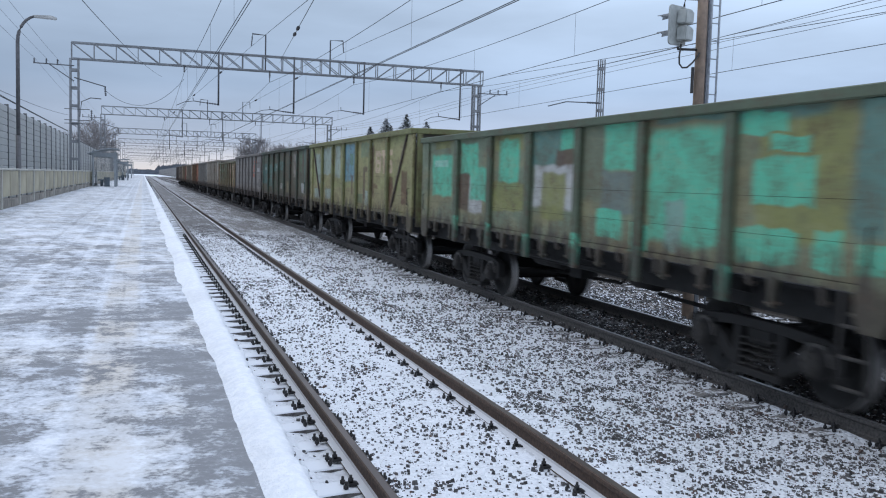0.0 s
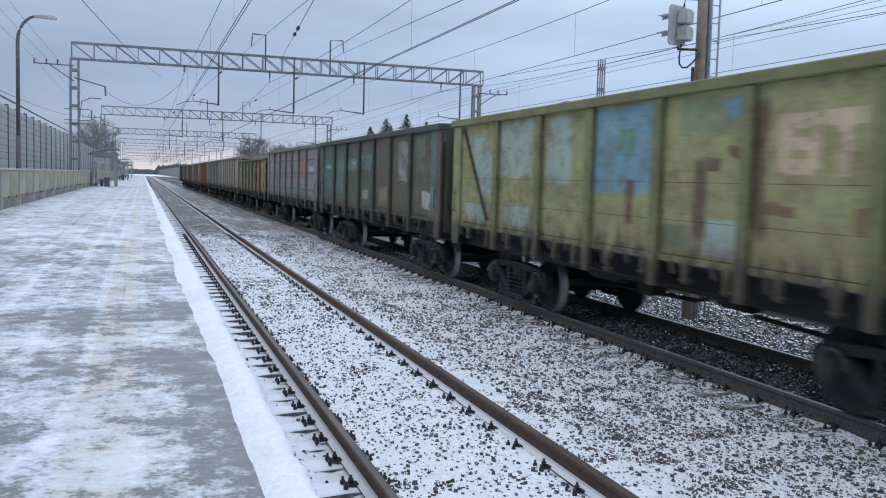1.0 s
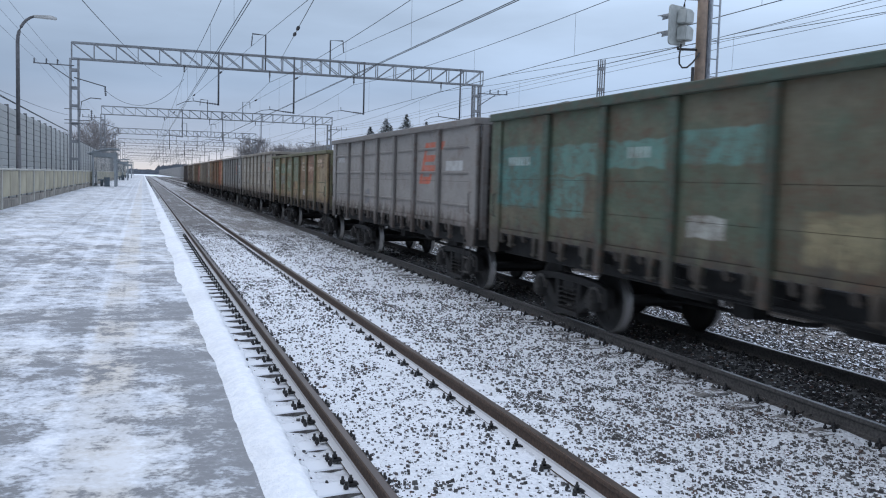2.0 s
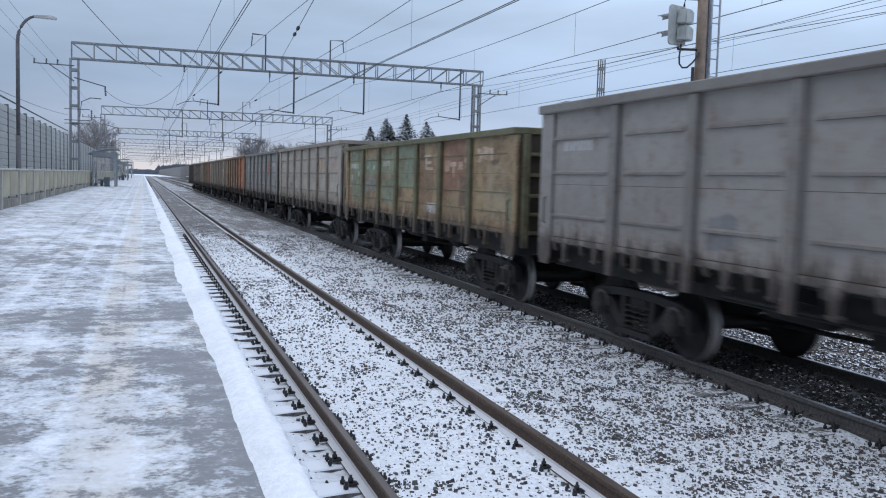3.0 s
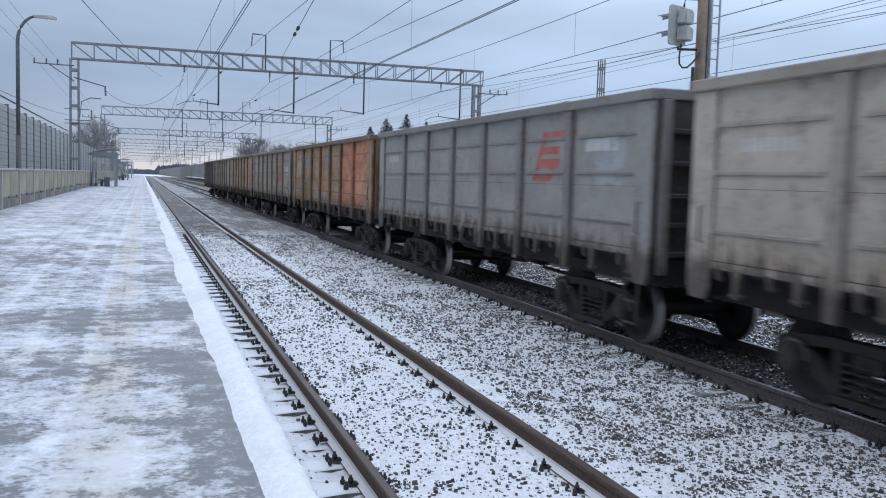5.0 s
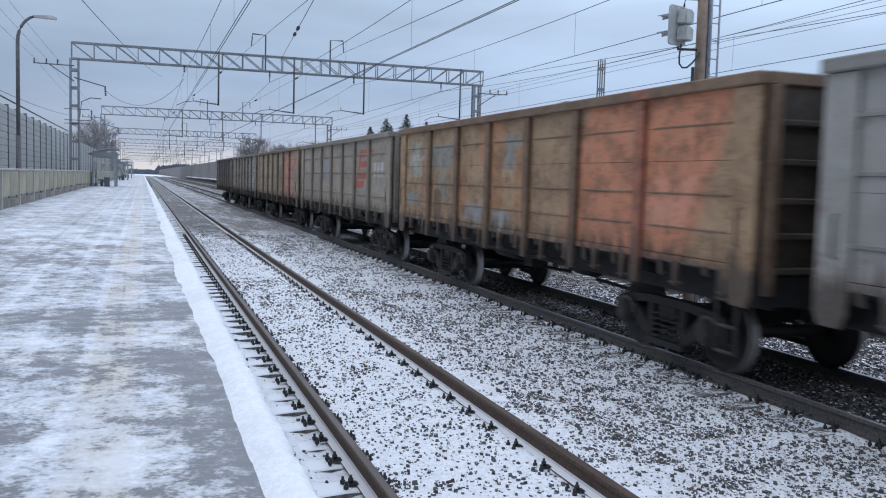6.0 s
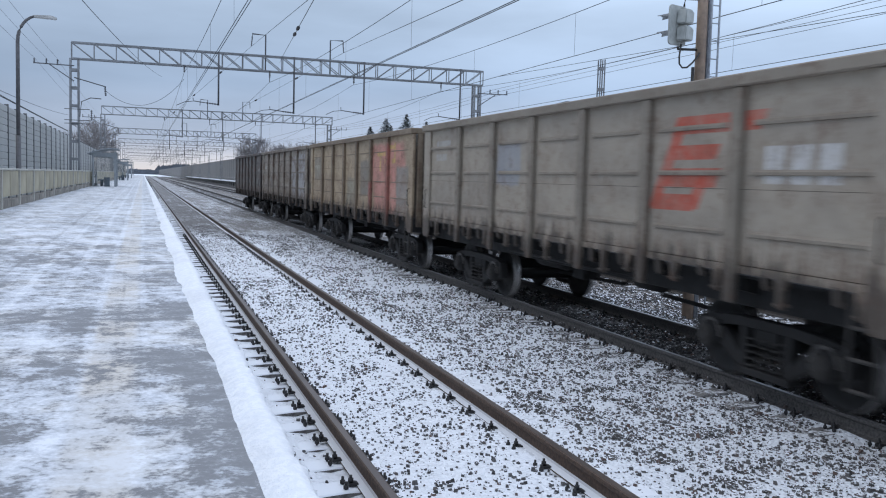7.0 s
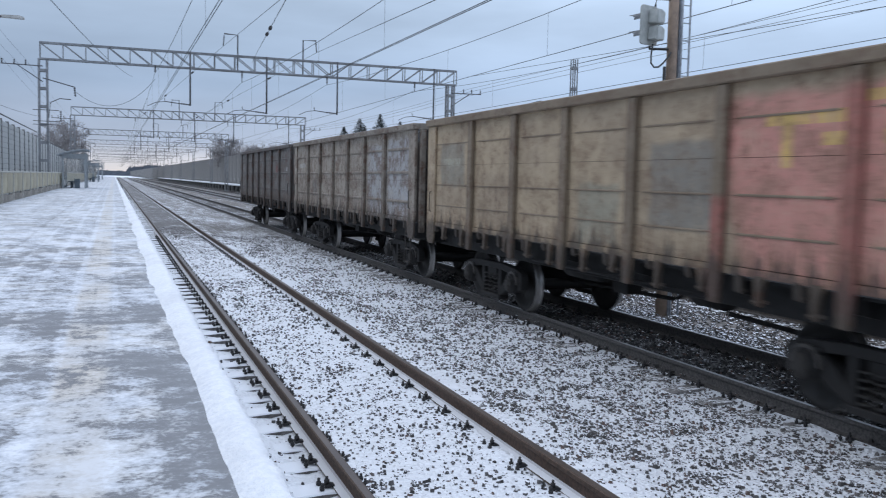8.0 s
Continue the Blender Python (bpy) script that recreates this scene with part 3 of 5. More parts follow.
def make_platform():
    p = thing("platform", "high station platform of asphalt under trodden snow", "platform", kind="structure")
    bm = bmesh.new()
    box(bm, FENCE - 0.5, EDGE, -160, 330, TOP - 0.10, TOP)
    part("deck", bm, M["platform"], p, "asphalt deck under thin trodden snow")
    slab = made("edge_slab", lambda b: box(b, EDGE - 0.6, EDGE - 0.03, -1.49, 1.49, TOP - 0.26, TOP - 0.102), M["concrete"], bevel=0.01)
    wall = made("edge_wall", lambda b: box(b, EDGE - 0.42, EDGE - 0.22, -1.495, 1.495, -0.6, TOP - 0.262), M["concrete"], bevel=0.015)
    for k in range(118):
        child("edge_slab", slab, p, pose(0, -22 + 3 * k, 0))
        child("edge_wall", wall, p, pose(0, -22 + 3 * k, 0))
    # ridge of ploughed snow along the edge
    verts, faces = [], []
    ys, y = [], -12.0
    while y < 320:
        ys.append(y)
        y += 0.035 if 1 < y < 14 else 0.2 if y < 40 else 1.5
    prof = [(-0.36, -0.35), (-0.30, 0.02), (-0.22, 0.42), (-0.12, 0.85), (-0.04, 1.0), (0.03, 0.75), (0.055, 0.35), (0.05, -0.5), (0.03, -1.6), (-0.01, -1.8)]
    for y in ys:
        hgt = 0.042 + 0.016 * noise.noise((0, y * 0.8, 2)) + 0.012 * noise.noise((3, y * 4.0, 2))
        wide = 1.0 + 0.22 * noise.noise((7, y * 0.5, 3)) + 0.12 * noise.noise((9, y * 2.6, 3))
        for i, (x, z) in enumerate(prof):
            j = 0.016 * noise.noise((i * 2.0, y * 6.0, 5)) + 0.010 * noise.noise((i * 3.0, y * 17.0, 6))
            xx = EDGE + 0.04 + (x * (0.40 if y < 4 else 0.40 + 0.03 * min(y - 4, 5)) * wide if x < 0 else x * (0.7 + 0.3 * noise.noise((1, y * 1.7, 8)))) + j
            verts.append((xx, y, TOP + max(-0.12, z * hgt) + j * 0.6))
    w = len(prof)
    faces = [(j * w + i + 1, j * w + i, (j + 1) * w + i, (j + 1) * w + i + 1) for j in range(len(ys) - 1) for i in range(w - 1)]
    tagged(new("snow_ridge", raw_mesh("snow_ridge", verts, faces, M["ridge"], True)), "rounded ridge of ploughed snow along the platform edge", "snow")


def make_fence():
    f = thing("platform_fence", "beige sheet fence with pale posts along the platform back", "fence", kind="structure")
    step = 3.36
    y0 = 27.3 - 14 * step
    panel = made("fence_panel", lambda b: [box(b, -0.02, 0.02, 0.06, step - 0.06, 0.30, 0.97)] + [box(b, 0.021, 0.028, step / 2 - 0.03, step / 2 + 0.03, 0.31, 0.96)], M["fence_panel"])
    post = made("fence_post", lambda b: box(b, -0.02, 0.06, -0.04, 0.04, 0.0, 1.0), M["fence_post"], bevel=0.006)
    rail = made("fence_rail", lambda b: box(b, -0.04, 0.05, 0.0, step, 0.975, 1.025), M["fence_post"], bevel=0.01)
    foot = made("plinth", lambda b: [box(b, -0.05, 0.03, 0.1, step / 2 - 0.08, 0.0, 0.25), box(b, -0.05, 0.03, step / 2 + 0.08, step - 0.1, 0.0, 0.22)], M["plinth"], bevel=0.01)
    rng = random.Random(4)
    for k in range(64):
        at = pose(FENCE, y0 + step * k, TOP)
        child("fence_post", post, f, at)
        child("fence_rail", rail, f, at)
        child("fence_panel", panel, f, pose(FENCE, y0 + step * k, TOP, 0, rng.uniform(-0.6, 0.6), 0))
        child("plinth", foot, f, at)


def make_barrier(name, x, y0, step, bays, zfoot, ztop, label, sheet):
    f = thing(name, label, "noise barrier", kind="structure")
    def slats(b):
        n = int((ztop - zfoot) / 0.27)
        for i in range(n):
            h = (ztop - zfoot - 0.1) / n - 0.008
            z = zfoot + 0.1 + i * (ztop - zfoot - 0.1) / n
            prism(b, [(-0.04, z), (0.034, z), (0.05, z + 0.025), (0.05, z + h - 0.025), (0.034, z + h), (-0.04, z + h)], 0.06, step - 0.06, axis=1)
    panel = made("barrier_panel", slats, sheet)
    post = made("barrier_post", lambda b: [box(b, -0.08, 0.09, -0.05, 0.05, -0.9, ztop + 0.08)], M["barrier_post"], bevel=0.01)
    for k in range(bays):
        child("barrier_post", post, f, pose(x, y0 + step * k, 0))
        child("barrier_panel", panel, f, pose(x, y0 + step * k, 0, 0, 0, 0))


make_platform()
make_fence()
make_barrier("noise_barrier_left", -5.4, 40.9 - 3.05 * 8, 3.05, 95, 0.2, 4.72, "grey ribbed noise barrier behind the platform fence", M["barrier"])
make_barrier("noise_barrier_right", 24.6, 120, 6.0, 230, -0.6, 6.7, "tall grey noise barrier beyond the far platform", M["barrier_dull"])


def make_far_platform():
    p = thing("far_platform", "low snowy platform with dark concrete supports beside the outer track", "platform", kind="structure")
    bm = bmesh.new()
    box(bm, 20.9, 24.0, 128, 470, 0.42, 0.62)
    part("deck", bm, M["snow"], p, "snow-covered deck")
    leg = made("support", lambda b: box(b, 21.15, 21.5, -0.2, 0.2, -0.9, 0.42), M["concrete"])
    # near-black sheet behind the supports, added as the shade below the deck
    back = made("back_wall", lambda b: box(b, 21.7, 21.9, -6, 6, -0.9, 0.42), M["under"])
    for k in range(57):
        child("support", leg, p, pose(0, 130 + 6 * k, 0))
    for k in range(28):
        child("back_wall", back, p, pose(0, 134.5 + 12 * k, 0))


make_far_platform()
# ---------------------------------------------------------------- goods train
PITCH_Y, HALF = 13.92, 6.54
POSTS = (-4.297, -2.535, -0.855, 0.855, 2.535, 4.297)
SPEED = 15.922      # metres a second towards the camera
# centres of the wagons at the start, less their places in an even row: the couplings are drawn out unevenly
SLACK = (12.20, 12.186, 12.140, 12.099, 12.032, 12.151, 12.023, 12.018, 12.066, 12.170, 12.198, 12.20, 12.20)


def wagon_start(k):
    return SLACK[k + 1] + PITCH_Y * k




def wheelset_mesh():
    def fill(bm):
        for s in (-1, 1):
            prof = [(0.09, 0.70), (0.11, 0.715), (0.36, 0.735), (0.40, 0.722), (0.505, 0.722), (0.503, 0.745), (0.478, 0.757), (0.474, 0.83), (0.465, 0.852), (0.40, 0.852), (0.37, 0.80), (0.15, 0.83), (0.11, 0.86), (0.09, 0.86)]
            lathe(bm, [(r, s * x) for r, x in prof], (0, 0, 0), 0, 32)
            for f in bm.faces:
                c = f.calc_center_median()
                rad = math.hypot(c.y, c.z)
                if rad > 0.455 and abs(c.x) > 0.74:
                    f.material_index = 1
        lathe(bm, [(0.08, -1.08), (0.085, -0.3), (0.085, 0.3), (0.08, 1.08)], (0, 0, 0), 0, 16)
        for k in range(3):
            a = 2.1 * k
            box(bm, -0.822, -0.80, 0.26 * math.cos(a) - 0.03, 0.26 * math.cos(a) + 0.03, 0.26 * math.sin(a) - 0.03, 0.26 * math.sin(a) + 0.03)
    return made("wheelset", fill, M["wheel"], M["tread"])


def side_frame_mesh(s):
    """Cast side frame of a two-axle bogie, with its spring window; s: the side."""
    x0, x1 = (s * 1.0 - 0.07, s * 1.0 + 0.07)
    def fill(bm):
        prism(bm, [(-1.22, 0.67), (-0.98, 0.735), (-0.45, 0.775), (0.45, 0.775), (0.98, 0.735), (1.22, 0.67), (1.22, 0.58), (0.92, 0.61), (0.42, 0.665), (-0.42, 0.665), (-0.92, 0.61), (-1.22, 0.58)], x0, x1)
        for q in (-1, 1):
            prism(bm, [(q * 1.24, 0.64), (q * 1.24, 0.40), (q * 1.12, 0.36), (q * 1.09, 0.56), (q * 0.9, 0.6)], x0, x1)
            prism(bm, [(q * 0.74, 0.62), (q * 0.78, 0.40), (q * 0.70, 0.36), (q * 0.30, 0.15), (q * 0.30, 0.26), (q * 0.56, 0.50)], x0, x1)
            prism(bm, [(q * 0.30, 0.70), (q * 0.42, 0.70), (q * 0.42, 0.24), (q * 0.30, 0.2)], x0, x1)
            lathe(bm, [(0.10, 0.0), (0.155, 0.01), (0.165, 0.09), (0.165, 0.20), (0.13, 0.215), (0.12, 0.23), (0.05, 0.235)] if s > 0 else [(0.10, 0.0), (0.155, -0.01), (0.165, -0.09), (0.165, -0.20), (0.13, -0.215), (0.12, -0.23), (0.05, -0.235)], (s * 0.93, q * 0.925, 0.475), 0, 16)
            box(bm, s * 1.0 - 0.1, s * 1.0 + 0.1, q * 0.925 - 0.17, q * 0.925 + 0.17, 0.60, 0.68)
        box(bm, x0 - 0.03, x1 + 0.03, -0.42, 0.42, 0.14, 0.22)
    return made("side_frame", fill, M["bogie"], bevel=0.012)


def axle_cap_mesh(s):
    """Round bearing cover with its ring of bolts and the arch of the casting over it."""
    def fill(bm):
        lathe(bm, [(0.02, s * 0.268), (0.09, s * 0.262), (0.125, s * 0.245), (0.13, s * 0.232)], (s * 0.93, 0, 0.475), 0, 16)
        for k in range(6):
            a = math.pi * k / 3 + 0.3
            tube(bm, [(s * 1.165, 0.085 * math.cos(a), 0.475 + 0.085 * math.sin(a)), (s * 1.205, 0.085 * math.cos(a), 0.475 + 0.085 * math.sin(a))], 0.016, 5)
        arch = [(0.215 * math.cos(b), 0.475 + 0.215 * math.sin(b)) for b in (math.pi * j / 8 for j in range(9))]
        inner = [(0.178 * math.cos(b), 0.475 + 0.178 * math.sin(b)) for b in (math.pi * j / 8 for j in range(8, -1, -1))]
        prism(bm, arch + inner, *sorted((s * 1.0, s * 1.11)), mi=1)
    # cover and arch get paler colours as painted highlights
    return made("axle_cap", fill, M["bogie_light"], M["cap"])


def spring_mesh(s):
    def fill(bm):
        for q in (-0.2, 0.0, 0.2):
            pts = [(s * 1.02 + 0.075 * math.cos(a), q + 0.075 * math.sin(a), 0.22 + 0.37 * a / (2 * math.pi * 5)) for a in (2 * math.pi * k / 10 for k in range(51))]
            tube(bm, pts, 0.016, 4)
    # springs look lit through their paler colour
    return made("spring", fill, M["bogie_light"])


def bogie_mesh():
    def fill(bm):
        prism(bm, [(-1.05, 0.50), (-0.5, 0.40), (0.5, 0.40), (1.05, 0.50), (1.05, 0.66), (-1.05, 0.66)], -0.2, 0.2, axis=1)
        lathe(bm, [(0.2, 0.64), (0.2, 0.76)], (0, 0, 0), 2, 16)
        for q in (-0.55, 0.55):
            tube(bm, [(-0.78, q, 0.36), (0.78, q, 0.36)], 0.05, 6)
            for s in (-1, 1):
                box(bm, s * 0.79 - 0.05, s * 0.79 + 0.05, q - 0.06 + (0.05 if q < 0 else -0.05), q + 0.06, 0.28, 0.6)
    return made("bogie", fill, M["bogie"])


def wagon_meshes(top, skin):
    """Every part of one open wagon of that height, built once: name, mesh, paint role. skin: ribbed, planked or smooth sides."""
    parts = []
    rough = random.Random(5)
    ends = (-HALF,) + POSTS + (HALF,)
    rows = {"ribbed": (1.40, 2.235, 3.37), "planked": (1.40, 1.74, 2.16, 2.56, 2.98, 3.37), "smooth": (1.40, 1.83, 2.30, 3.37)}[skin]
    for s in (-1, 1):
        for a, b in zip(ends, ends[1:]):
            def slab(y0, y1, z0, z1, d0, d1, s=s):
                return made("side_panel", lambda bm: box(bm, *sorted((s * (1.50 + d0), s * (1.50 + d1))), y0, y1, z0, z1), M["inside"])
            for z0, z1 in zip(rows, rows[1:]):
                lift = rough.uniform(-0.006, 0.0)
                parts.append(("side_panel", slab(a, b, z0 + 0.0025, z1 - 0.0025, -0.016, lift), "paint"))
            parts.append(("panel_edge", slab(a, b, 1.31, 1.394, -0.012, 0.014), "paint"))
            m, h = (a + b) / 2, (b - a) / 2 - 0.20
            for z in {"ribbed": (2.96, 2.42, 1.75), "planked": (2.985, 2.165, 1.745), "smooth": ()}[skin]:
                def fill(bm, m=m, h=h, z=z, s=s, w=0.036 if skin == "ribbed" else 0.016):
                    base = [(m - h, z - w), (m + h, z - w), (m + h, z + w), (m - h, z + w)]
                    crest = [(m - h + 0.05, z - 0.8 * w), (m + h - 0.05, z - 0.8 * w), (m + h - 0.05, z + 0.1 * w), (m - h + 0.05, z + 0.1 * w)]
                    lo, hi = [bm.verts.new((s * 1.492, *p)) for p in base], [bm.verts.new((s * (1.524 if skin == "ribbed" else 1.509), *p)) for p in crest]
                    fs = [bm.faces.new(hi)] + [bm.faces.new((lo[i], lo[(i + 1) % 4], hi[(i + 1) % 4], hi[i])) for i in range(4)]
                    bmesh.ops.recalc_face_normals(bm, faces=fs)
                    if fs[0].normal.x * s < 0:
                        bmesh.ops.reverse_faces(bm, faces=fs)
                # the darker post paint gives ribs their dirt and shaded underside by colour
                parts.append(("panel_rib", made("panel_rib", fill, M["inside"]), "post"))
        for y in POSTS:
            def fill(bm, y=y, s=s):
                pr = [(y - 0.075, 0.99), (y + 0.075, 0.99), (y + 0.09, 1.30), (y + 0.09, 3.36), (y - 0.09, 3.36), (y - 0.09, 1.30)]
                prism(bm, pr, *sorted((s * 1.502, s * 1.575)))
            parts.append(("side_post", made("side_post", fill, M["inside"], bevel=0.012), "post"))
        for q in (-1, 1):
            def fill(bm, s=s, q=q):
                y = q * (HALF - 0.20)
                prism(bm, [(y - 0.13, 0.96), (y + 0.13, 0.96), (y + 0.20, 1.10), (y + 0.20, 3.36), (y - 0.20, 3.36), (y - 0.20, 1.10)], *sorted((s * 1.502, s * 1.545)))
            parts.append(("corner_post", made("corner_post", fill, M["inside"], bevel=0.01), "paint"))
        def fill(bm, s=s):
            box(bm, *sorted((s * 1.44, s * 1.60)), -HALF - 0.03, HALF + 0.03, 3.362, 3.50)
        parts.append(("top_rail", made("top_rail", fill, M["inside"], bevel=0.015), "post"))
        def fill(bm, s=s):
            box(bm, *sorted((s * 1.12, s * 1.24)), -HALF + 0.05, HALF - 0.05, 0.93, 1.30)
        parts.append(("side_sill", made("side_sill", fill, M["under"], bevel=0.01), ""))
        # hatch hinges and latches hanging below the side, two to a bay
        for a, b in zip(ends, ends[1:]):
            for f in (0.2, 0.36, 0.64, 0.8):
                hinge = f in (0.2, 0.64)
                def fill(bm, y=a + (b - a) * f + rough.uniform(-0.09, 0.09), s=s, hinge=hinge, dz=rough.uniform(-0.05, 0.04), dw=rough.uniform(0.75, 1.2)):
                    if hinge:
                        prism(bm, [(y - 0.085 * dw, 1.33), (y + 0.075 * dw, 1.33), (y + 0.05 * dw, 1.22), (y + 0.03, 1.07 + dz), (y - 0.02, 1.05 + dz), (y - 0.035, 1.2)], *sorted((s * 1.46, s * 1.527)))
                        tube(bm, [(s * 1.45, y - 0.06, 1.10 + dz), (s * 1.53, y + 0.06, 1.09 + dz)], 0.02, 5)
                    else:
                        prism(bm, [(y - 0.04 * dw, 1.33), (y + 0.04, 1.33), (y + 0.015, 1.20 + dz), (y - 0.06 * dw, 1.17 + dz)], *sorted((s * 1.47, s * 1.52)))
                        tube(bm, [(s * 1.47, y - 0.08, 1.21 + dz), (s * 1.47, y + 0.05, 1.19 + dz)], 0.018, 5)
                parts.append(("hatch_hinge" if hinge else "hatch_latch", made("hatch_hinge", fill, M["inside"]), "post" if hinge else "dirty"))
        # slanting hatch flaps
        for a, b in zip(ends, ends[1:]):
            def fill(bm, s=s, a=a, b=b):
                prism(bm, [(s * 0.4, 1.30), (s * 1.46, 1.26), (s * 1.46, 1.29), (s * 0.4, 1.31)], a + 0.06, b - 0.06, axis=1)
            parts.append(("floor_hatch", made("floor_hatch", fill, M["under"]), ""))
        # inner side
        def fill(bm, s=s):
            box(bm, *sorted((s * 1.45, s * 1.487)), -HALF + 0.03, HALF - 0.03, 1.32, 3.37)
        parts.append(("inner_lining", made("inner_lining", fill, M["inside"]), ""))
    # end walls are coloured dark for the shade between wagons, with dirt
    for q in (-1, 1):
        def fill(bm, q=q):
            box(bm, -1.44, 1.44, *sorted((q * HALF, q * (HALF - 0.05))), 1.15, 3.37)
        parts.append(("end_wall", made("end_wall", fill, M["inside"]), "end_shade"))
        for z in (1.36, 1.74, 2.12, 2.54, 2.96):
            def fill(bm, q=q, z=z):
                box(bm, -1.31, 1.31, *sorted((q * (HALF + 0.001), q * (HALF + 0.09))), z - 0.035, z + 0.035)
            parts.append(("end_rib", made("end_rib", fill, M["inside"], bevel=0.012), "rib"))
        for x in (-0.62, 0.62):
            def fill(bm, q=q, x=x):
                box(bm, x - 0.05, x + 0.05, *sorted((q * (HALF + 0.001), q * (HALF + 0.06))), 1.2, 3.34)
            parts.append(("end_stiffener", made("end_stiffener", fill, M["inside"]), "end_shade"))
        for x in (-1.38, 1.38):
            def fill(bm, q=q, x=x):
                box(bm, x - 0.06, x + 0.06, *sorted((q * (HALF + 0.001), q * (HALF + 0.09))), 1.1, 3.36)
            parts.append(("end_post", made("end_post", fill, M["inside"], bevel=0.01), "post"))
        def fill(bm, q=q):
            box(bm, -1.46, 1.46, *sorted((q * (HALF - 0.03), q * (HALF + 0.05))), 3.362, 3.50)
        parts.append(("end_rail", made("end_rail", fill, M["inside"], bevel=0.012), "post"))
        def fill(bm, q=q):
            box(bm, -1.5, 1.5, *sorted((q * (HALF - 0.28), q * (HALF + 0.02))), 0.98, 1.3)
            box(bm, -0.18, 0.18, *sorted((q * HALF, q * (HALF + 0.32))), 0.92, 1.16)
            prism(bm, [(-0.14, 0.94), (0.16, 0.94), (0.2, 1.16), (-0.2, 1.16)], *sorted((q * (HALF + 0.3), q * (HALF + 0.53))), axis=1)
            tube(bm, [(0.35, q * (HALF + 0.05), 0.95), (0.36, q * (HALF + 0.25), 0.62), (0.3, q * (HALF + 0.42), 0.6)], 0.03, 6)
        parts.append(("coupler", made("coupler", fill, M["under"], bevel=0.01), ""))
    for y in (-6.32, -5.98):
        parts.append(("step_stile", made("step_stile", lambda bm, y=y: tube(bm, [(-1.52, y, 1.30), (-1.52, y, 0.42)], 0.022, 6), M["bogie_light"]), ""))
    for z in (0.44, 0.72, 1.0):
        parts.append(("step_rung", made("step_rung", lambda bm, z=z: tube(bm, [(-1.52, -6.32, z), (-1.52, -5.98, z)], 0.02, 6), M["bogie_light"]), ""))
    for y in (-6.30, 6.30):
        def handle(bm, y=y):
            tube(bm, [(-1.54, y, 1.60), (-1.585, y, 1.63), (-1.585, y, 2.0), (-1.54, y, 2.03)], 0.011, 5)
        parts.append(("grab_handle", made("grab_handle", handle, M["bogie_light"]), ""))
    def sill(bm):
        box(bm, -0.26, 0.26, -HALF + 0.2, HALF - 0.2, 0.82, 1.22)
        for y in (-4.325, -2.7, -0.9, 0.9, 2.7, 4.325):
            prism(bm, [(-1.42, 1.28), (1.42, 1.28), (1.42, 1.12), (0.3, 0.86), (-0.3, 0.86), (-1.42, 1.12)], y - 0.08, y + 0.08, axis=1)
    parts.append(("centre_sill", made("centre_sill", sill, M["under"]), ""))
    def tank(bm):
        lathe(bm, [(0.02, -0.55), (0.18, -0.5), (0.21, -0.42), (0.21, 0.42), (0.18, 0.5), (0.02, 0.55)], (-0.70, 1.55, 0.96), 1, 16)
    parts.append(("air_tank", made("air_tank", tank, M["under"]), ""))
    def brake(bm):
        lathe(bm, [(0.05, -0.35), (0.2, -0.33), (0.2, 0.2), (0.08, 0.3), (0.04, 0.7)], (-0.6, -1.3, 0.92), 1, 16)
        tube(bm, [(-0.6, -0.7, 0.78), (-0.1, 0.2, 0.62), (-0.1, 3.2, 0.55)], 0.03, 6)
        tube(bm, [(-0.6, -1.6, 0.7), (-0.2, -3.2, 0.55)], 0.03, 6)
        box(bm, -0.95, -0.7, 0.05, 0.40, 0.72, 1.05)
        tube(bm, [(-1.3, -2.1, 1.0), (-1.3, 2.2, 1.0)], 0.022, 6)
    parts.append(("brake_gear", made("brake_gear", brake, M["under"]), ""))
    for _, me, _ in parts:
        for v in me.vertices:
            if v.co.z > 1.31:
                v.co.z = 1.31 + (v.co.z - 1.31) * (top - 1.31) / (3.5 - 1.31)
    return parts


WAGON = {}
WHEELSET, BOGIE = wheelset_mesh(), bogie_mesh()
FRAMES, SPRINGS = [side_frame_mesh(s) for s in (-1, 1)], [spring_mesh(s) for s in (-1, 1)]
CAP = axle_cap_mesh(-1)
wagons, wheels = [], []


def make_wagon(label, paint, post, dirty, rib, height, skin, k):
    w = thing("gondola_wagon", label, "freight wagon", "wagons of the goods train", at=pose(X2, wagon_start(k), Z2))
    if (height, skin) not in WAGON:
        WAGON[height, skin] = wagon_meshes(height, skin)
    for name, me, role in WAGON[height, skin]:
        child(name, me, w, mat={"paint": paint, "post": post, "dirty": dirty, "end_shade": dirty, "rib": rib}.get(role))
    for q in (-1, 1):
        b = child("bogie", BOGIE, w, pose(0, q * 4.325, 0))
        for s in (0, 1):
            child("side_frame", FRAMES[s], b)
            child("spring", SPRINGS[s], b)
        for a in (-0.925, 0.925):
            child("axle_cap", CAP, b, pose(0, a, 0))
            o = child("wheelset", WHEELSET, b, pose(0, a, 0.475))
            wheels.append((o, a, (k * 37 + q * 50 + a * 90) % 80))
    wagons.append((w, k))


TQ, TEAL, OLIVE, RUST = (0.105, 0.53, 0.345), (0.11, 0.235, 0.20), (0.24, 0.25, 0.085), (0.12, 0.055, 0.03)
BLUE, PALE, PINK, RED = (0.15, 0.33, 0.42), (0.34, 0.43, 0.39), (0.64, 0.48, 0.35), (0.46, 0.07, 0.035)
WHITE, BROWN, ORANGE = (0.52, 0.53, 0.52), (0.11, 0.07, 0.05), (0.58, 0.215, 0.115)


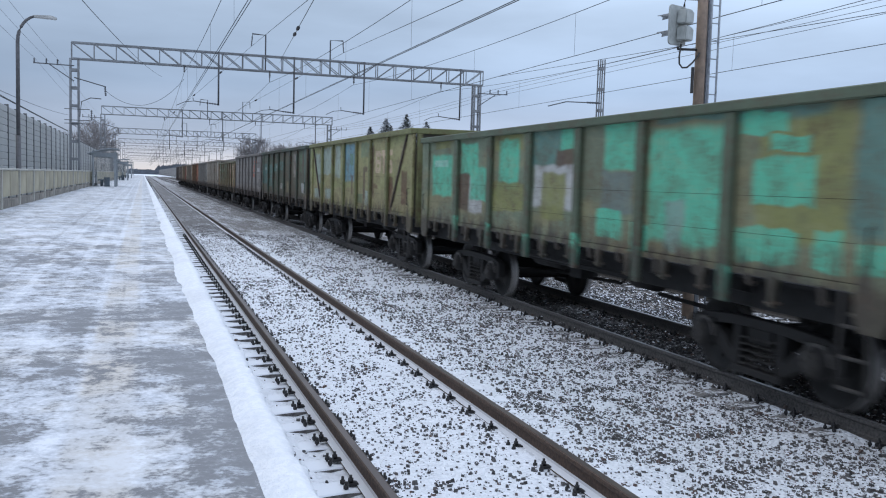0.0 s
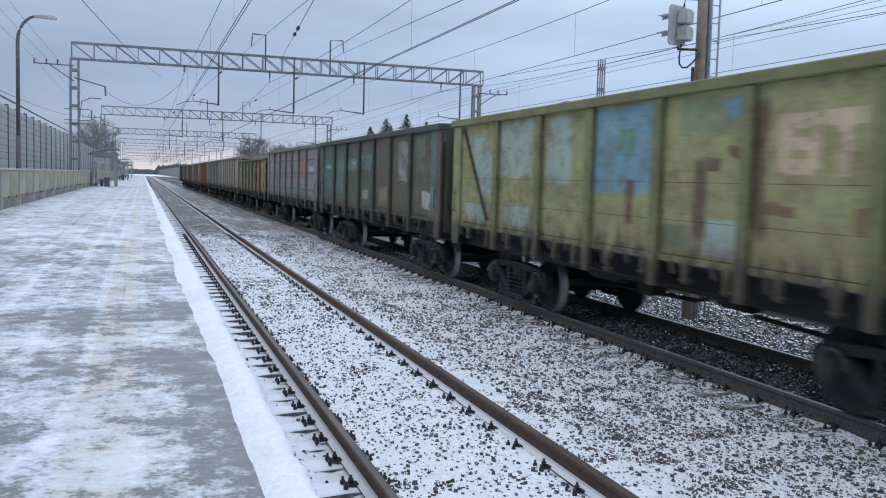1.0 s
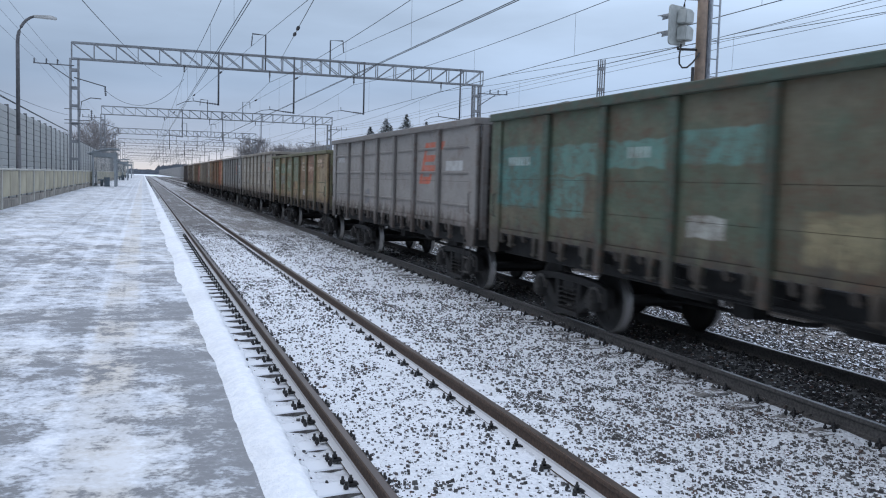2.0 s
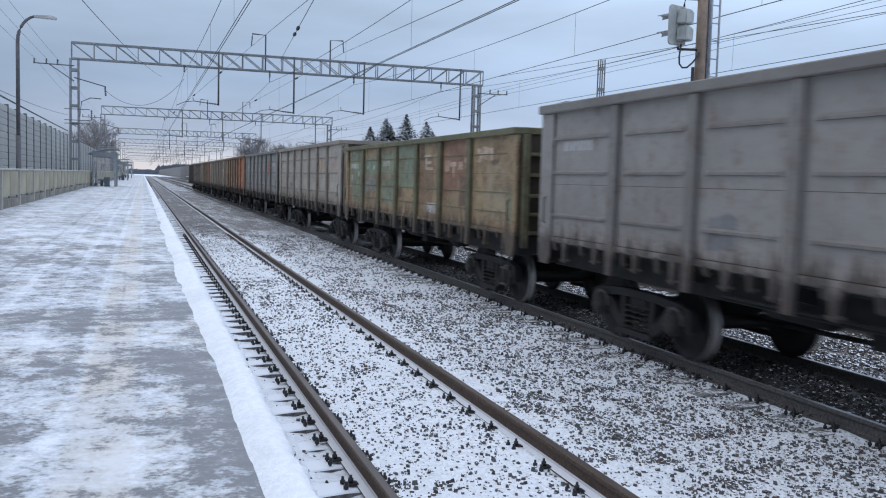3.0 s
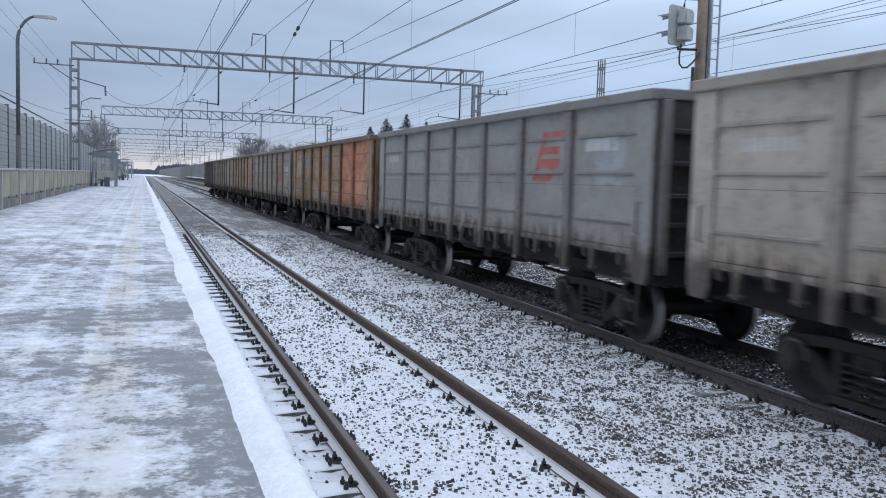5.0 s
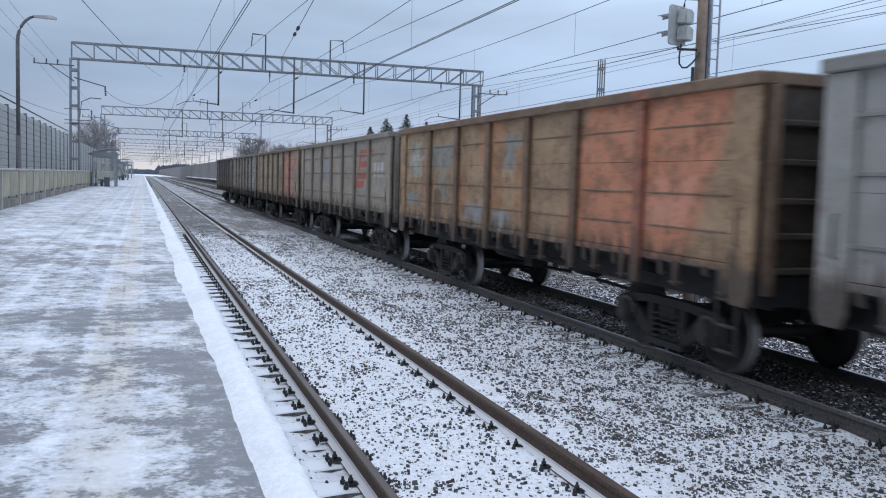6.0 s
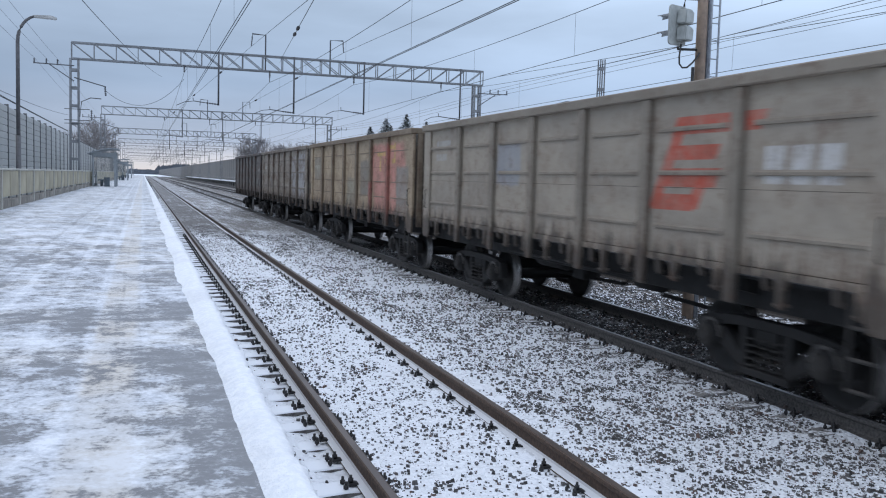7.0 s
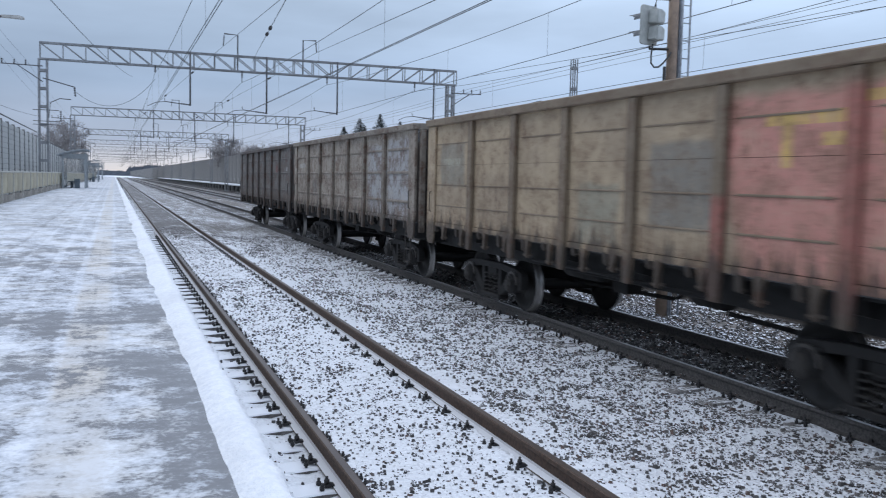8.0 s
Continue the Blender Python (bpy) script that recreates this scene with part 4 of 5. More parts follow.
def numbers(y, z, col, n=8, w=0.075, gap=0.035):
    """Stencilled figures stand as plain bars."""
    return [(y - k * (w + gap), z, w / 2, 0.07, col) for k in range(n)]


def emblem(y, z, s, col):
    """A plain slanted block mark in two bars and a stem."""
    lean = (0.55, z)
    return [(y - 0.1 * s, z + 0.38 * s, 0.66 * s, 0.085 * s, col, *lean), (y + 0.1 * s, z + 0.12 * s, 0.40 * s, 0.07 * s, col, *lean), (y - 0.02 * s, z - 0.12 * s, 0.42 * s, 0.09 * s, col, *lean),
            (y + 0.44 * s, z + 0.0 * s, 0.09 * s, 0.42 * s, col, *lean), (y + 0.12 * s, z - 0.36 * s, 0.36 * s, 0.08 * s, col, *lean), (y - 0.22 * s, z - 0.26 * s, 0.09 * s, 0.16 * s, col, *lean)]


LOOKS = [
    ("dark green open wagon with weathered paint", (0.09, 0.13, 0.10), (0.13, 0.13, 0.09), [], [], 0.6),
    ("grey-green open wagon overpainted with turquoise patches", (0.17, 0.235, 0.17), (0.235, 0.24, 0.145),
     [(5.3, 2.3, 0.62, 0.42, TQ), (5.3, 3.0, 0.5, 0.14, OLIVE), (3.7, 2.62, 0.45, 0.30, TQ), (3.95, 2.0, 0.3, 0.35, BROWN), (3.3, 1.95, 0.35, 0.35, WHITE), (3.2, 2.15, 0.4, 0.3, TQ),
      (1.8, 2.95, 0.6, 0.2, OLIVE), (1.75, 2.5, 0.42, 0.42, TQ), (1.8, 1.95, 0.7, 0.25, OLIVE), (0.25, 2.85, 0.6, 0.4, TEAL), (-0.45, 2.85, 0.24, 0.17, TQ), (-0.5, 2.5, 0.4, 0.2, BROWN),
      (0.0, 2.15, 0.72, 0.32, WHITE), (0.0, 2.0, 0.40, 0.36, OLIVE), (-1.3, 2.6, 0.4, 0.6, (0.15, 0.18, 0.12)), (-1.95, 2.80, 0.40, 0.40, TQ), (-1.9, 2.1, 0.4, 0.28, (0.16, 0.21, 0.19)), (-1.7, 1.68, 0.34, 0.18, TQ), (-2.5, 1.55, 0.2, 0.18, TQ),
      (-3.6, 3.15, 0.8, 0.2, TEAL), (-3.45, 2.2, 0.74, 0.68, TQ), (-3.25, 1.75, 0.2, 0.3, (0.22, 0.36, 0.30)), (-3.2, 3.1, 0.25, 0.08, TQ), (-5.0, 3.1, 0.7, 0.22, TEAL), (-5.35, 2.3, 0.62, 0.62, OLIVE), (-4.8, 2.86, 0.36, 0.11, TQ), (-5.15, 2.64, 0.28, 0.08, TQ), (-5.1, 2.28, 0.42, 0.24, TQ), (-4.9, 1.62, 0.45, 0.18, TQ), (-5.75, 1.65, 0.18, 0.2, TQ), (-6.25, 2.5, 0.22, 0.7, TEAL), (-6.3, 1.6, 0.2, 0.15, TQ)],
     numbers(5.75, 2.55, (0.42, 0.62, 0.55)), 0.22),
    ("yellow-green open wagon with pale and blue patches and rust", (0.275, 0.315, 0.148), (0.33, 0.335, 0.175),
     [(0.0, 1.66, 6.3, 0.24, (0.31, 0.28, 0.145)), (-2.0, 3.0, 0.7, 0.2, (0.20, 0.26, 0.15)), (-4.3, 1.95, 0.30, 0.13, (0.19, 0.12, 0.065)), (-3.0, 2.0, 0.25, 0.06, (0.19, 0.12, 0.065)), (-4.55, 1.6, 0.12, 0.5, RUST), (-2.72, 2.4, 0.10, 0.7, BROWN), (-0.85, 2.0, 0.08, 0.5, RUST), (0.95, 2.3, 0.08, 0.7, BROWN), (-1.95, 2.45, 0.12, 0.07, BROWN), (2.72, 2.0, 0.09, 0.45, RUST), (4.5, 1.9, 0.08, 0.4, RUST), (-1.2, 1.62, 0.3, 0.12, (0.14, 0.22, 0.13)), (-2.4, 2.6, 0.2, 0.05, RUST), (4.22, 2.5, 0.46, 0.52, PALE, -0.765, 1.5), (5.35, 1.62, 0.5, 0.17, PALE), (3.6, 2.75, 0.72, 0.45, PALE), (3.4, 1.65, 0.5, 0.17, PALE), (1.9, 2.7, 0.4, 0.5, PALE), (0.05, 2.66, 0.80, 0.56, BLUE), (-0.1, 2.75, 0.22, 0.18, (0.12, 0.26, 0.20)),
      (-1.7, 2.05, 0.12, 0.45, BROWN), (-2.2, 1.65, 0.35, 0.2, PALE), (-0.2, 2.0, 0.1, 0.3, RUST), (-4.5, 1.95, 0.3, 0.3, RUST), (-5.8, 2.0, 0.3, 0.4, RUST), (-2.4, 3.05, 0.25, 0.12, BLUE)],
     [(-3.05, 2.65, 0.09, 0.29, PINK), (-3.27, 2.86, 0.18, 0.075, PINK), (-3.27, 2.64, 0.18, 0.06, PINK), (-3.27, 2.42, 0.18, 0.075, PINK), (-3.47, 2.64, 0.075, 0.24, PINK), (-3.83, 2.87, 0.25, 0.075, PINK), (-3.83, 2.6, 0.09, 0.27, PINK), (-4.22, 2.65, 0.09, 0.29, PINK), (-4.42, 2.87, 0.24, 0.075, PINK), (-4.42, 2.62, 0.18, 0.065, PINK), (-4.42, 2.41, 0.18, 0.07, PINK), (-4.6, 2.5, 0.075, 0.15, PINK)], 0.27),
    ("dark green open wagon with a worn teal band", (0.080, 0.118, 0.085), (0.115, 0.112, 0.08),
     [(5.4, 2.3, 0.8, 0.5, (0.07, 0.19, 0.17)), (3.6, 2.55, 0.85, 0.22, TEAL), (3.7, 2.0, 0.6, 0.3, TEAL), (1.8, 2.6, 0.75, 0.18, TEAL), (0.0, 2.65, 0.75, 0.2, TEAL), (-3.6, 2.75, 0.42, 0.36, (0.30, 0.28, 0.24)), (-3.7, 2.3, 0.5, 0.14, (0.36, 0.34, 0.28)),
      (-1.8, 1.75, 0.5, 0.25, (0.27, 0.23, 0.13)), (-5.5, 1.75, 0.35, 0.2, WHITE), (-6.0, 1.6, 0.3, 0.2, (0.30, 0.24, 0.15)), (-6.0, 2.4, 0.25, 0.9, TEAL), (0.2, 1.75, 0.35, 0.12, (0.40, 0.40, 0.36)), (-5.0, 2.8, 0.3, 0.4, (0.12, 0.2, 0.11))],
     numbers(5.8, 2.55, (0.45, 0.52, 0.50)) + [(-6.29, 1.38, 0.14, 0.13, (0.55, 0.36, 0.25))] + numbers(1.9, 2.62, (0.38, 0.45, 0.42), 5), 0.4),
    ("grey open wagon with an orange-red mark", (0.275, 0.28, 0.285), (0.24, 0.245, 0.25), [(2.0, 1.7, 0.25, 0.2, (0.17, 0.175, 0.18))],
     numbers(5.8, 2.75, (0.48, 0.48, 0.48)) + emblem(-3.6, 2.55, 1.0, (0.52, 0.10, 0.04)) + [(-5.2, 2.5, 0.5, 0.1, WHITE)], 0.06),
    ("brown and green open wagon with faded patches", (0.36, 0.28, 0.165), (0.28, 0.225, 0.14),
     [(5.3, 2.3, 0.75, 0.75, (0.18, 0.25, 0.17)), (3.6, 2.55, 0.82, 0.22, (0.16, 0.28, 0.20)), (3.7, 2.05, 0.7, 0.2, (0.22, 0.27, 0.24)), (3.8, 1.7, 0.22, 0.12, (0.13, 0.115, 0.10)), (2.75, 2.3, 0.08, 0.8, BROWN), (1.2, 2.0, 0.25, 0.3, BROWN), (4.0, 3.0, 0.06, 0.16, BROWN), (6.2, 2.6, 0.07, 0.5, BROWN), (4.6, 1.9, 0.08, 0.4, BROWN), (0.6, 1.9, 0.2, 0.14, BROWN), (5.9, 1.7, 0.16, 0.25, (0.26, 0.13, 0.10)), (1.8, 2.6, 0.7, 0.3, (0.20, 0.26, 0.18)), (1.6, 1.9, 0.75, 0.35, (0.18, 0.26, 0.18)), (0.1, 2.5, 0.7, 0.5, (0.18, 0.26, 0.18)),
      (-1.5, 2.2, 0.5, 0.5, (0.24, 0.15, 0.09)), (-3.3, 2.5, 0.7, 0.55, (0.27, 0.13, 0.085)), (-3.9, 2.0, 0.25, 0.3, BROWN), (-5.0, 2.7, 0.4, 0.12, PINK), (-6.0, 1.8, 0.4, 0.3, (0.17, 0.23, 0.15)), (-1.2, 2.9, 0.15, 0.25, BROWN), (-5.5, 2.3, 0.14, 0.3, BROWN), (-1.9, 1.6, 0.3, 0.1, WHITE), (-5.6, 2.0, 0.6, 0.5, (0.34, 0.27, 0.17))],
     numbers(5.9, 2.55, (0.60, 0.64, 0.58), 8, 0.09, 0.03) + [(5.6, 2.95, 0.12, 0.05, (0.58, 0.62, 0.56)), (5.75, 2.2, 0.10, 0.09, (0.50, 0.55, 0.48)), (4.95, 2.32, 0.10, 0.07, (0.50, 0.55, 0.48)), (5.9, 1.98, 0.16, 0.05, (0.48, 0.50, 0.44)), (3.9, 2.5, 0.13, 0.05, (0.5, 0.52, 0.46)), (3.2, 2.5, 0.12, 0.05, (0.5, 0.52, 0.46)), (-1.6, 2.72, 0.25, 0.035, (0.62, 0.55, 0.42)), (-1.45, 2.58, 0.05, 0.14, (0.62, 0.55, 0.42)), (-1.65, 2.58, 0.2, 0.03, (0.62, 0.55, 0.42)), (-1.7, 2.45, 0.25, 0.03, (0.62, 0.55, 0.42)), (-2.9, 2.5, 0.12, 0.11, (0.62, 0.46, 0.36)), (-3.25, 2.53, 0.18, 0.045, (0.62, 0.46, 0.36)), (-3.28, 2.4, 0.05, 0.14, (0.62, 0.46, 0.36)), (-3.7, 2.5, 0.14, 0.08, (0.62, 0.46, 0.36)), (-4.0, 2.55, 0.06, 0.1, (0.62, 0.46, 0.36)), (-1.9, 1.62, 0.2, 0.06, (0.6, 0.6, 0.55))] + numbers(2.2, 2.6, (0.52, 0.54, 0.46), 6), 0.42),
    ("pale grey open wagon streaked with rust", (0.43, 0.42, 0.385), (0.38, 0.375, 0.35), [(-2.65, 2.2, 0.14, 0.6, (0.26, 0.20, 0.13)), (-4.5, 1.9, 0.16, 0.5, (0.24, 0.19, 0.13)), (3.4, 1.75, 0.3, 0.2, (0.20, 0.21, 0.215)), (-3.2, 2.6, 0.2, 0.25, (0.42, 0.27, 0.12)), (0.0, 1.52, 6.4, 0.16, (0.36, 0.315, 0.25)), (1.0, 1.45, 0.9, 0.12, (0.25, 0.20, 0.15))],
     numbers(5.7, 2.65, WHITE) + [(-5.35, 2.55, 0.35, 0.10, (0.48, 0.31, 0.25)), (-5.3, 2.8, 0.45, 0.05, (0.45, 0.33, 0.31)), (-3.6, 2.72, 0.22, 0.16, (0.42, 0.33, 0.32)), (-3.5, 2.35, 0.3, 0.06, (0.42, 0.32, 0.29))], 0.12),
    ("blue-grey open wagon with a small red mark", (0.30, 0.315, 0.32), (0.265, 0.28, 0.285), [(-5.4, 2.5, 0.4, 0.3, (0.34, 0.36, 0.37))], numbers(5.7, 2.7, WHITE) + emblem(-3.6, 2.6, 0.85, (0.46, 0.08, 0.05)) + [(-5.2, 2.75, 0.45, 0.09, WHITE)], 0.06),
    ("tan open wagon with an orange end and blue-grey patches", (0.385, 0.272, 0.168), (0.32, 0.228, 0.145),
     [(5.4, 2.65, 0.5, 0.4, (0.36, 0.36, 0.30)), (3.6, 2.7, 0.7, 0.25, (0.23, 0.26, 0.25)), (3.5, 2.1, 0.4, 0.3, (0.27, 0.24, 0.19)), (0.0, 2.7, 0.5, 0.3, (0.23, 0.26, 0.25)), (1.7, 1.6, 0.5, 0.18, (0.25, 0.30, 0.31)), (0.3, 1.5, 0.4, 0.2, (0.27, 0.32, 0.34)), (5.6, 1.75, 0.4, 0.15, (0.22, 0.26, 0.26)),
      (-4.1, 2.3, 1.62, 1.15, ORANGE, 0.42, 2.3), (-5.0, 2.0, 0.5, 0.3, (0.62, 0.27, 0.17), 0.42, 2.3), (3.8, 1.7, 0.25, 0.3, BROWN), (0.45, 2.5, 0.3, 0.8, (0.42, 0.20, 0.095)), (1.15, 2.9, 0.25, 0.4, (0.42, 0.20, 0.095)), (-0.55, 2.2, 0.25, 0.6, (0.42, 0.20, 0.095)), (2.2, 2.0, 0.2, 0.5, (0.36, 0.18, 0.09)), (4.7, 2.2, 0.2, 0.5, (0.36, 0.19, 0.10))], numbers(5.6, 2.7, WHITE) + numbers(0.2, 2.35, (0.48, 0.40, 0.24), 4), 0.4),
    ("grey open wagon with a large red mark and pale lettering", (0.345, 0.325, 0.285), (0.295, 0.28, 0.25), [(1.9, 2.5, 0.5, 0.35, (0.30, 0.305, 0.315))],
     numbers(5.75, 2.95, (0.44, 0.44, 0.43)) + numbers(5.75, 2.68, (0.40, 0.40, 0.39), 6) + emblem(-3.5, 2.45, 1.2, (0.46, 0.075, 0.04)) + [(-4.85 - 0.38 * k, 2.44, 0.14, 0.19, (0.56, 0.56, 0.55)) for k in range(3)], 0.10),
    ("tan-grey open wagon with a red end and yellow lettering", (0.42, 0.355, 0.26), (0.36, 0.305, 0.23),
     [(-4.25, 2.15, 1.6, 0.95, (0.56, 0.25, 0.205), -0.25, 2.2), (-5.6, 1.9, 0.6, 0.6, (0.26, 0.25, 0.22)), (5.3, 2.5, 0.6, 0.4, (0.28, 0.26, 0.21)), (-1.8, 2.2, 0.6, 0.5, (0.22, 0.205, 0.175)), (0.0, 1.8, 0.5, 0.4, (0.30, 0.28, 0.21))],
     numbers(5.7, 2.55, (0.45, 0.43, 0.34)) + [(-3.45, 2.85, 0.3, 0.06, (0.64, 0.44, 0.13)), (-3.45, 2.65, 0.07, 0.26, (0.64, 0.44, 0.13)), (-4.0, 2.85, 0.2, 0.06, (0.64, 0.44, 0.13)), (-4.05, 2.65, 0.16, 0.06, (0.64, 0.44, 0.13)), (-4.2, 2.7, 0.06, 0.2, (0.64, 0.44, 0.13)), (-4.75, 2.65, 0.16, 0.06, (0.64, 0.44, 0.13)), (-4.85, 2.85, 0.06, 0.25, (0.64, 0.44, 0.13)), (-4.6, 3.0, 0.25, 0.05, (0.64, 0.44, 0.13))], 0.27),
    ("pale weathered grey open wagon with whitened panels", (0.35, 0.335, 0.305), (0.30, 0.285, 0.26), [(-3.6, 2.2, 0.8, 0.8, (0.40, 0.41, 0.42)), (-5.3, 2.2, 0.8, 0.9, (0.41, 0.42, 0.435)), (3.4, 1.9, 0.3, 0.25, (0.20, 0.20, 0.19))], numbers(5.7, 2.6, WHITE) + numbers(1.0, 2.7, (0.42, 0.42, 0.40), 5), 0.6),
    ("dark grey open wagon at the tail of the train", (0.17, 0.175, 0.18), (0.145, 0.15, 0.155), [], numbers(-5.6, 2.5, WHITE, 3) + [(-3.6, 2.5, 0.2, 0.15, (0.26, 0.07, 0.06))], 0.6),
]

POST_TONE = {1: (0.105, 0.138, 0.088), 5: (0.155, 0.155, 0.085), 3: (0.055, 0.085, 0.06), 8: (0.20, 0.13, 0.08), 10: (0.23, 0.18, 0.125)}
POST_PATCHES = {1: [(y, 1.15 + 0.06 * (k % 3), 0.13, 0.22, TQ) for k, y in enumerate(POSTS)] + [(6.34, 1.3, 0.22, 0.4, TQ)], 8: [(-4.297, 2.3, 0.2, 1.2, (0.40, 0.14, 0.085))], 10: [(-4.297, 2.1, 0.2, 1.0, (0.36, 0.13, 0.105)), (-2.535, 1.5, 0.2, 0.6, (0.36, 0.13, 0.105))]}


def warm(c):
    return (1.03 * c[0], 0.95 * c[1], 0.86 * c[2])


for i, (label, base, second, patches, bars, grime) in enumerate(LOOKS):
    base, second = warm(base), warm(second)
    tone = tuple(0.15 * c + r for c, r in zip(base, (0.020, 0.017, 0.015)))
    shade = POST_TONE.get(i, tuple(0.72 * c for c in base))
    paint = mat_wagon("wagon_paint", base, second, RUST, patches, bars, grime)
    # dirt, darkened further to paint shade at the latches and wagon ends
    dirty = mat_wagon("wagon_dirt_and_shade", tone, tuple(0.6 * c for c in tone), (0.05, 0.035, 0.028), [], [], 1.0)
    post = mat_wagon("wagon_post_paint_and_rib_shade", shade, tuple(0.86 * c for c in shade), RUST, POST_PATCHES.get(i, []), [], grime)
    skin = "smooth" if i in (1, 2, 3) else "planked" if i in (5, 8, 10) else "ribbed"
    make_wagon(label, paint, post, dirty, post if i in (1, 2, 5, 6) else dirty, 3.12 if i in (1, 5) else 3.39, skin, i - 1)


def make_brace():
    """Diagonal straps on the end bays of the yellow-green wagon."""
    w = wagons[2][0]
    for a, b in (((6.0, 3.2), (4.7, 1.5)), ((-6.0, 3.25), (-4.7, 1.5))):
        bm = bmesh.new()
        tube(bm, [(-1.52, a[0], a[1]), (-1.52, b[0], b[1])], 0.035, 4)
        part("brace", bm, M["inside"], w, "rusty diagonal strap")


make_brace()

# ---------------------------------------------------------------- overhead line


def bar(bm, a, b, w=0.04):
    tube(bm, [a, b], w, 4)


def truss(bm, x0, x1, zb, zt, depth=0.5, step=1.22):
    for y in (-depth / 2, depth / 2):
        for z in (zb, zt):
            bar(bm, (x0, y, z), (x1, y, z), 0.062)
        n = max(2, round((x1 - x0) / step))
        for i in range(n + 1):
            x = x0 + (x1 - x0) * i / n
            bar(bm, (x, y, zb), (x, y, zt), 0.036)
            if i < n:
                x2 = x0 + (x1 - x0) * (i + 1) / n
                p = ((x, y, zt), (x2, y, zb)) if i < n * 0.62 else ((x, y, zb), (x2, y, zt))
                bar(bm, *p, 0.034)
    for i in range(0, n + 1, 2):
        x = x0 + (x1 - x0) * i / n
        for z in (zb, zt):
            bar(bm, (x, -depth / 2, z), (x, depth / 2, z), 0.03)


def column(bm, x, zf, zt, w=0.48, d=0.42, leg=0.075):
    for sx in (-1, 1):
        for sy in (-1, 1):
            bar(bm, (x + sx * w / 2, sy * d / 2, zf), (x + sx * w / 2 * 0.9, sy * d / 2, zt), leg)
    z, k = zf + 0.5, 0
    while z < zt:
        for sy in (-1, 1):
            box(bm, x - w / 2, x + w / 2, sy * d / 2 - 0.03, sy * d / 2 + 0.03, z - 0.08, z + 0.08)
        for sx in (-1, 1):
            box(bm, x + sx * w / 2 - 0.03, x + sx * w / 2 + 0.03, -d / 2, d / 2, z - 0.07, z + 0.07)
        z += 1.05
    box(bm, x - w * 0.7, x + w * 0.7, -d * 0.7, d * 0.7, zf - 0.2, zf + 0.25)


def insulator(bm, a, b, r=0.07):
    a, b = Vector(a), Vector(b)
    n = 5
    for k in range(n):
        p, q = a.lerp(b, (k + 0.1) / n), a.lerp(b, (k + 0.8) / n)
        tube(bm, [p, q], r, 6, r * 0.6)
    tube(bm, [a, b], 0.02, 4)


ZB, ZT = 8.72, 9.66
TRACKS = ((X1, 0.0), (WIRE_2, Z2), (X3, Z3), (X4, Z4))
WIRE_Z = {X1: 6.3, WIRE_2: 6.02, X3: 6.2, X4: 6.15}
GANTRIES = [(57.0, -3.85, 21.9), (110.0, -4.4, 22.4), (163.0, -4.7, 19.3), (214.0, -5.1, 21.8), (266.0, -5.2, 22.0), (318.0, -5.3, 22.0), (370.0, -5.4, 22.0), (430.0, -5.4, 22.0), (490.0, -5.5, 22.0), (560.0, -5.5, 22.0)]


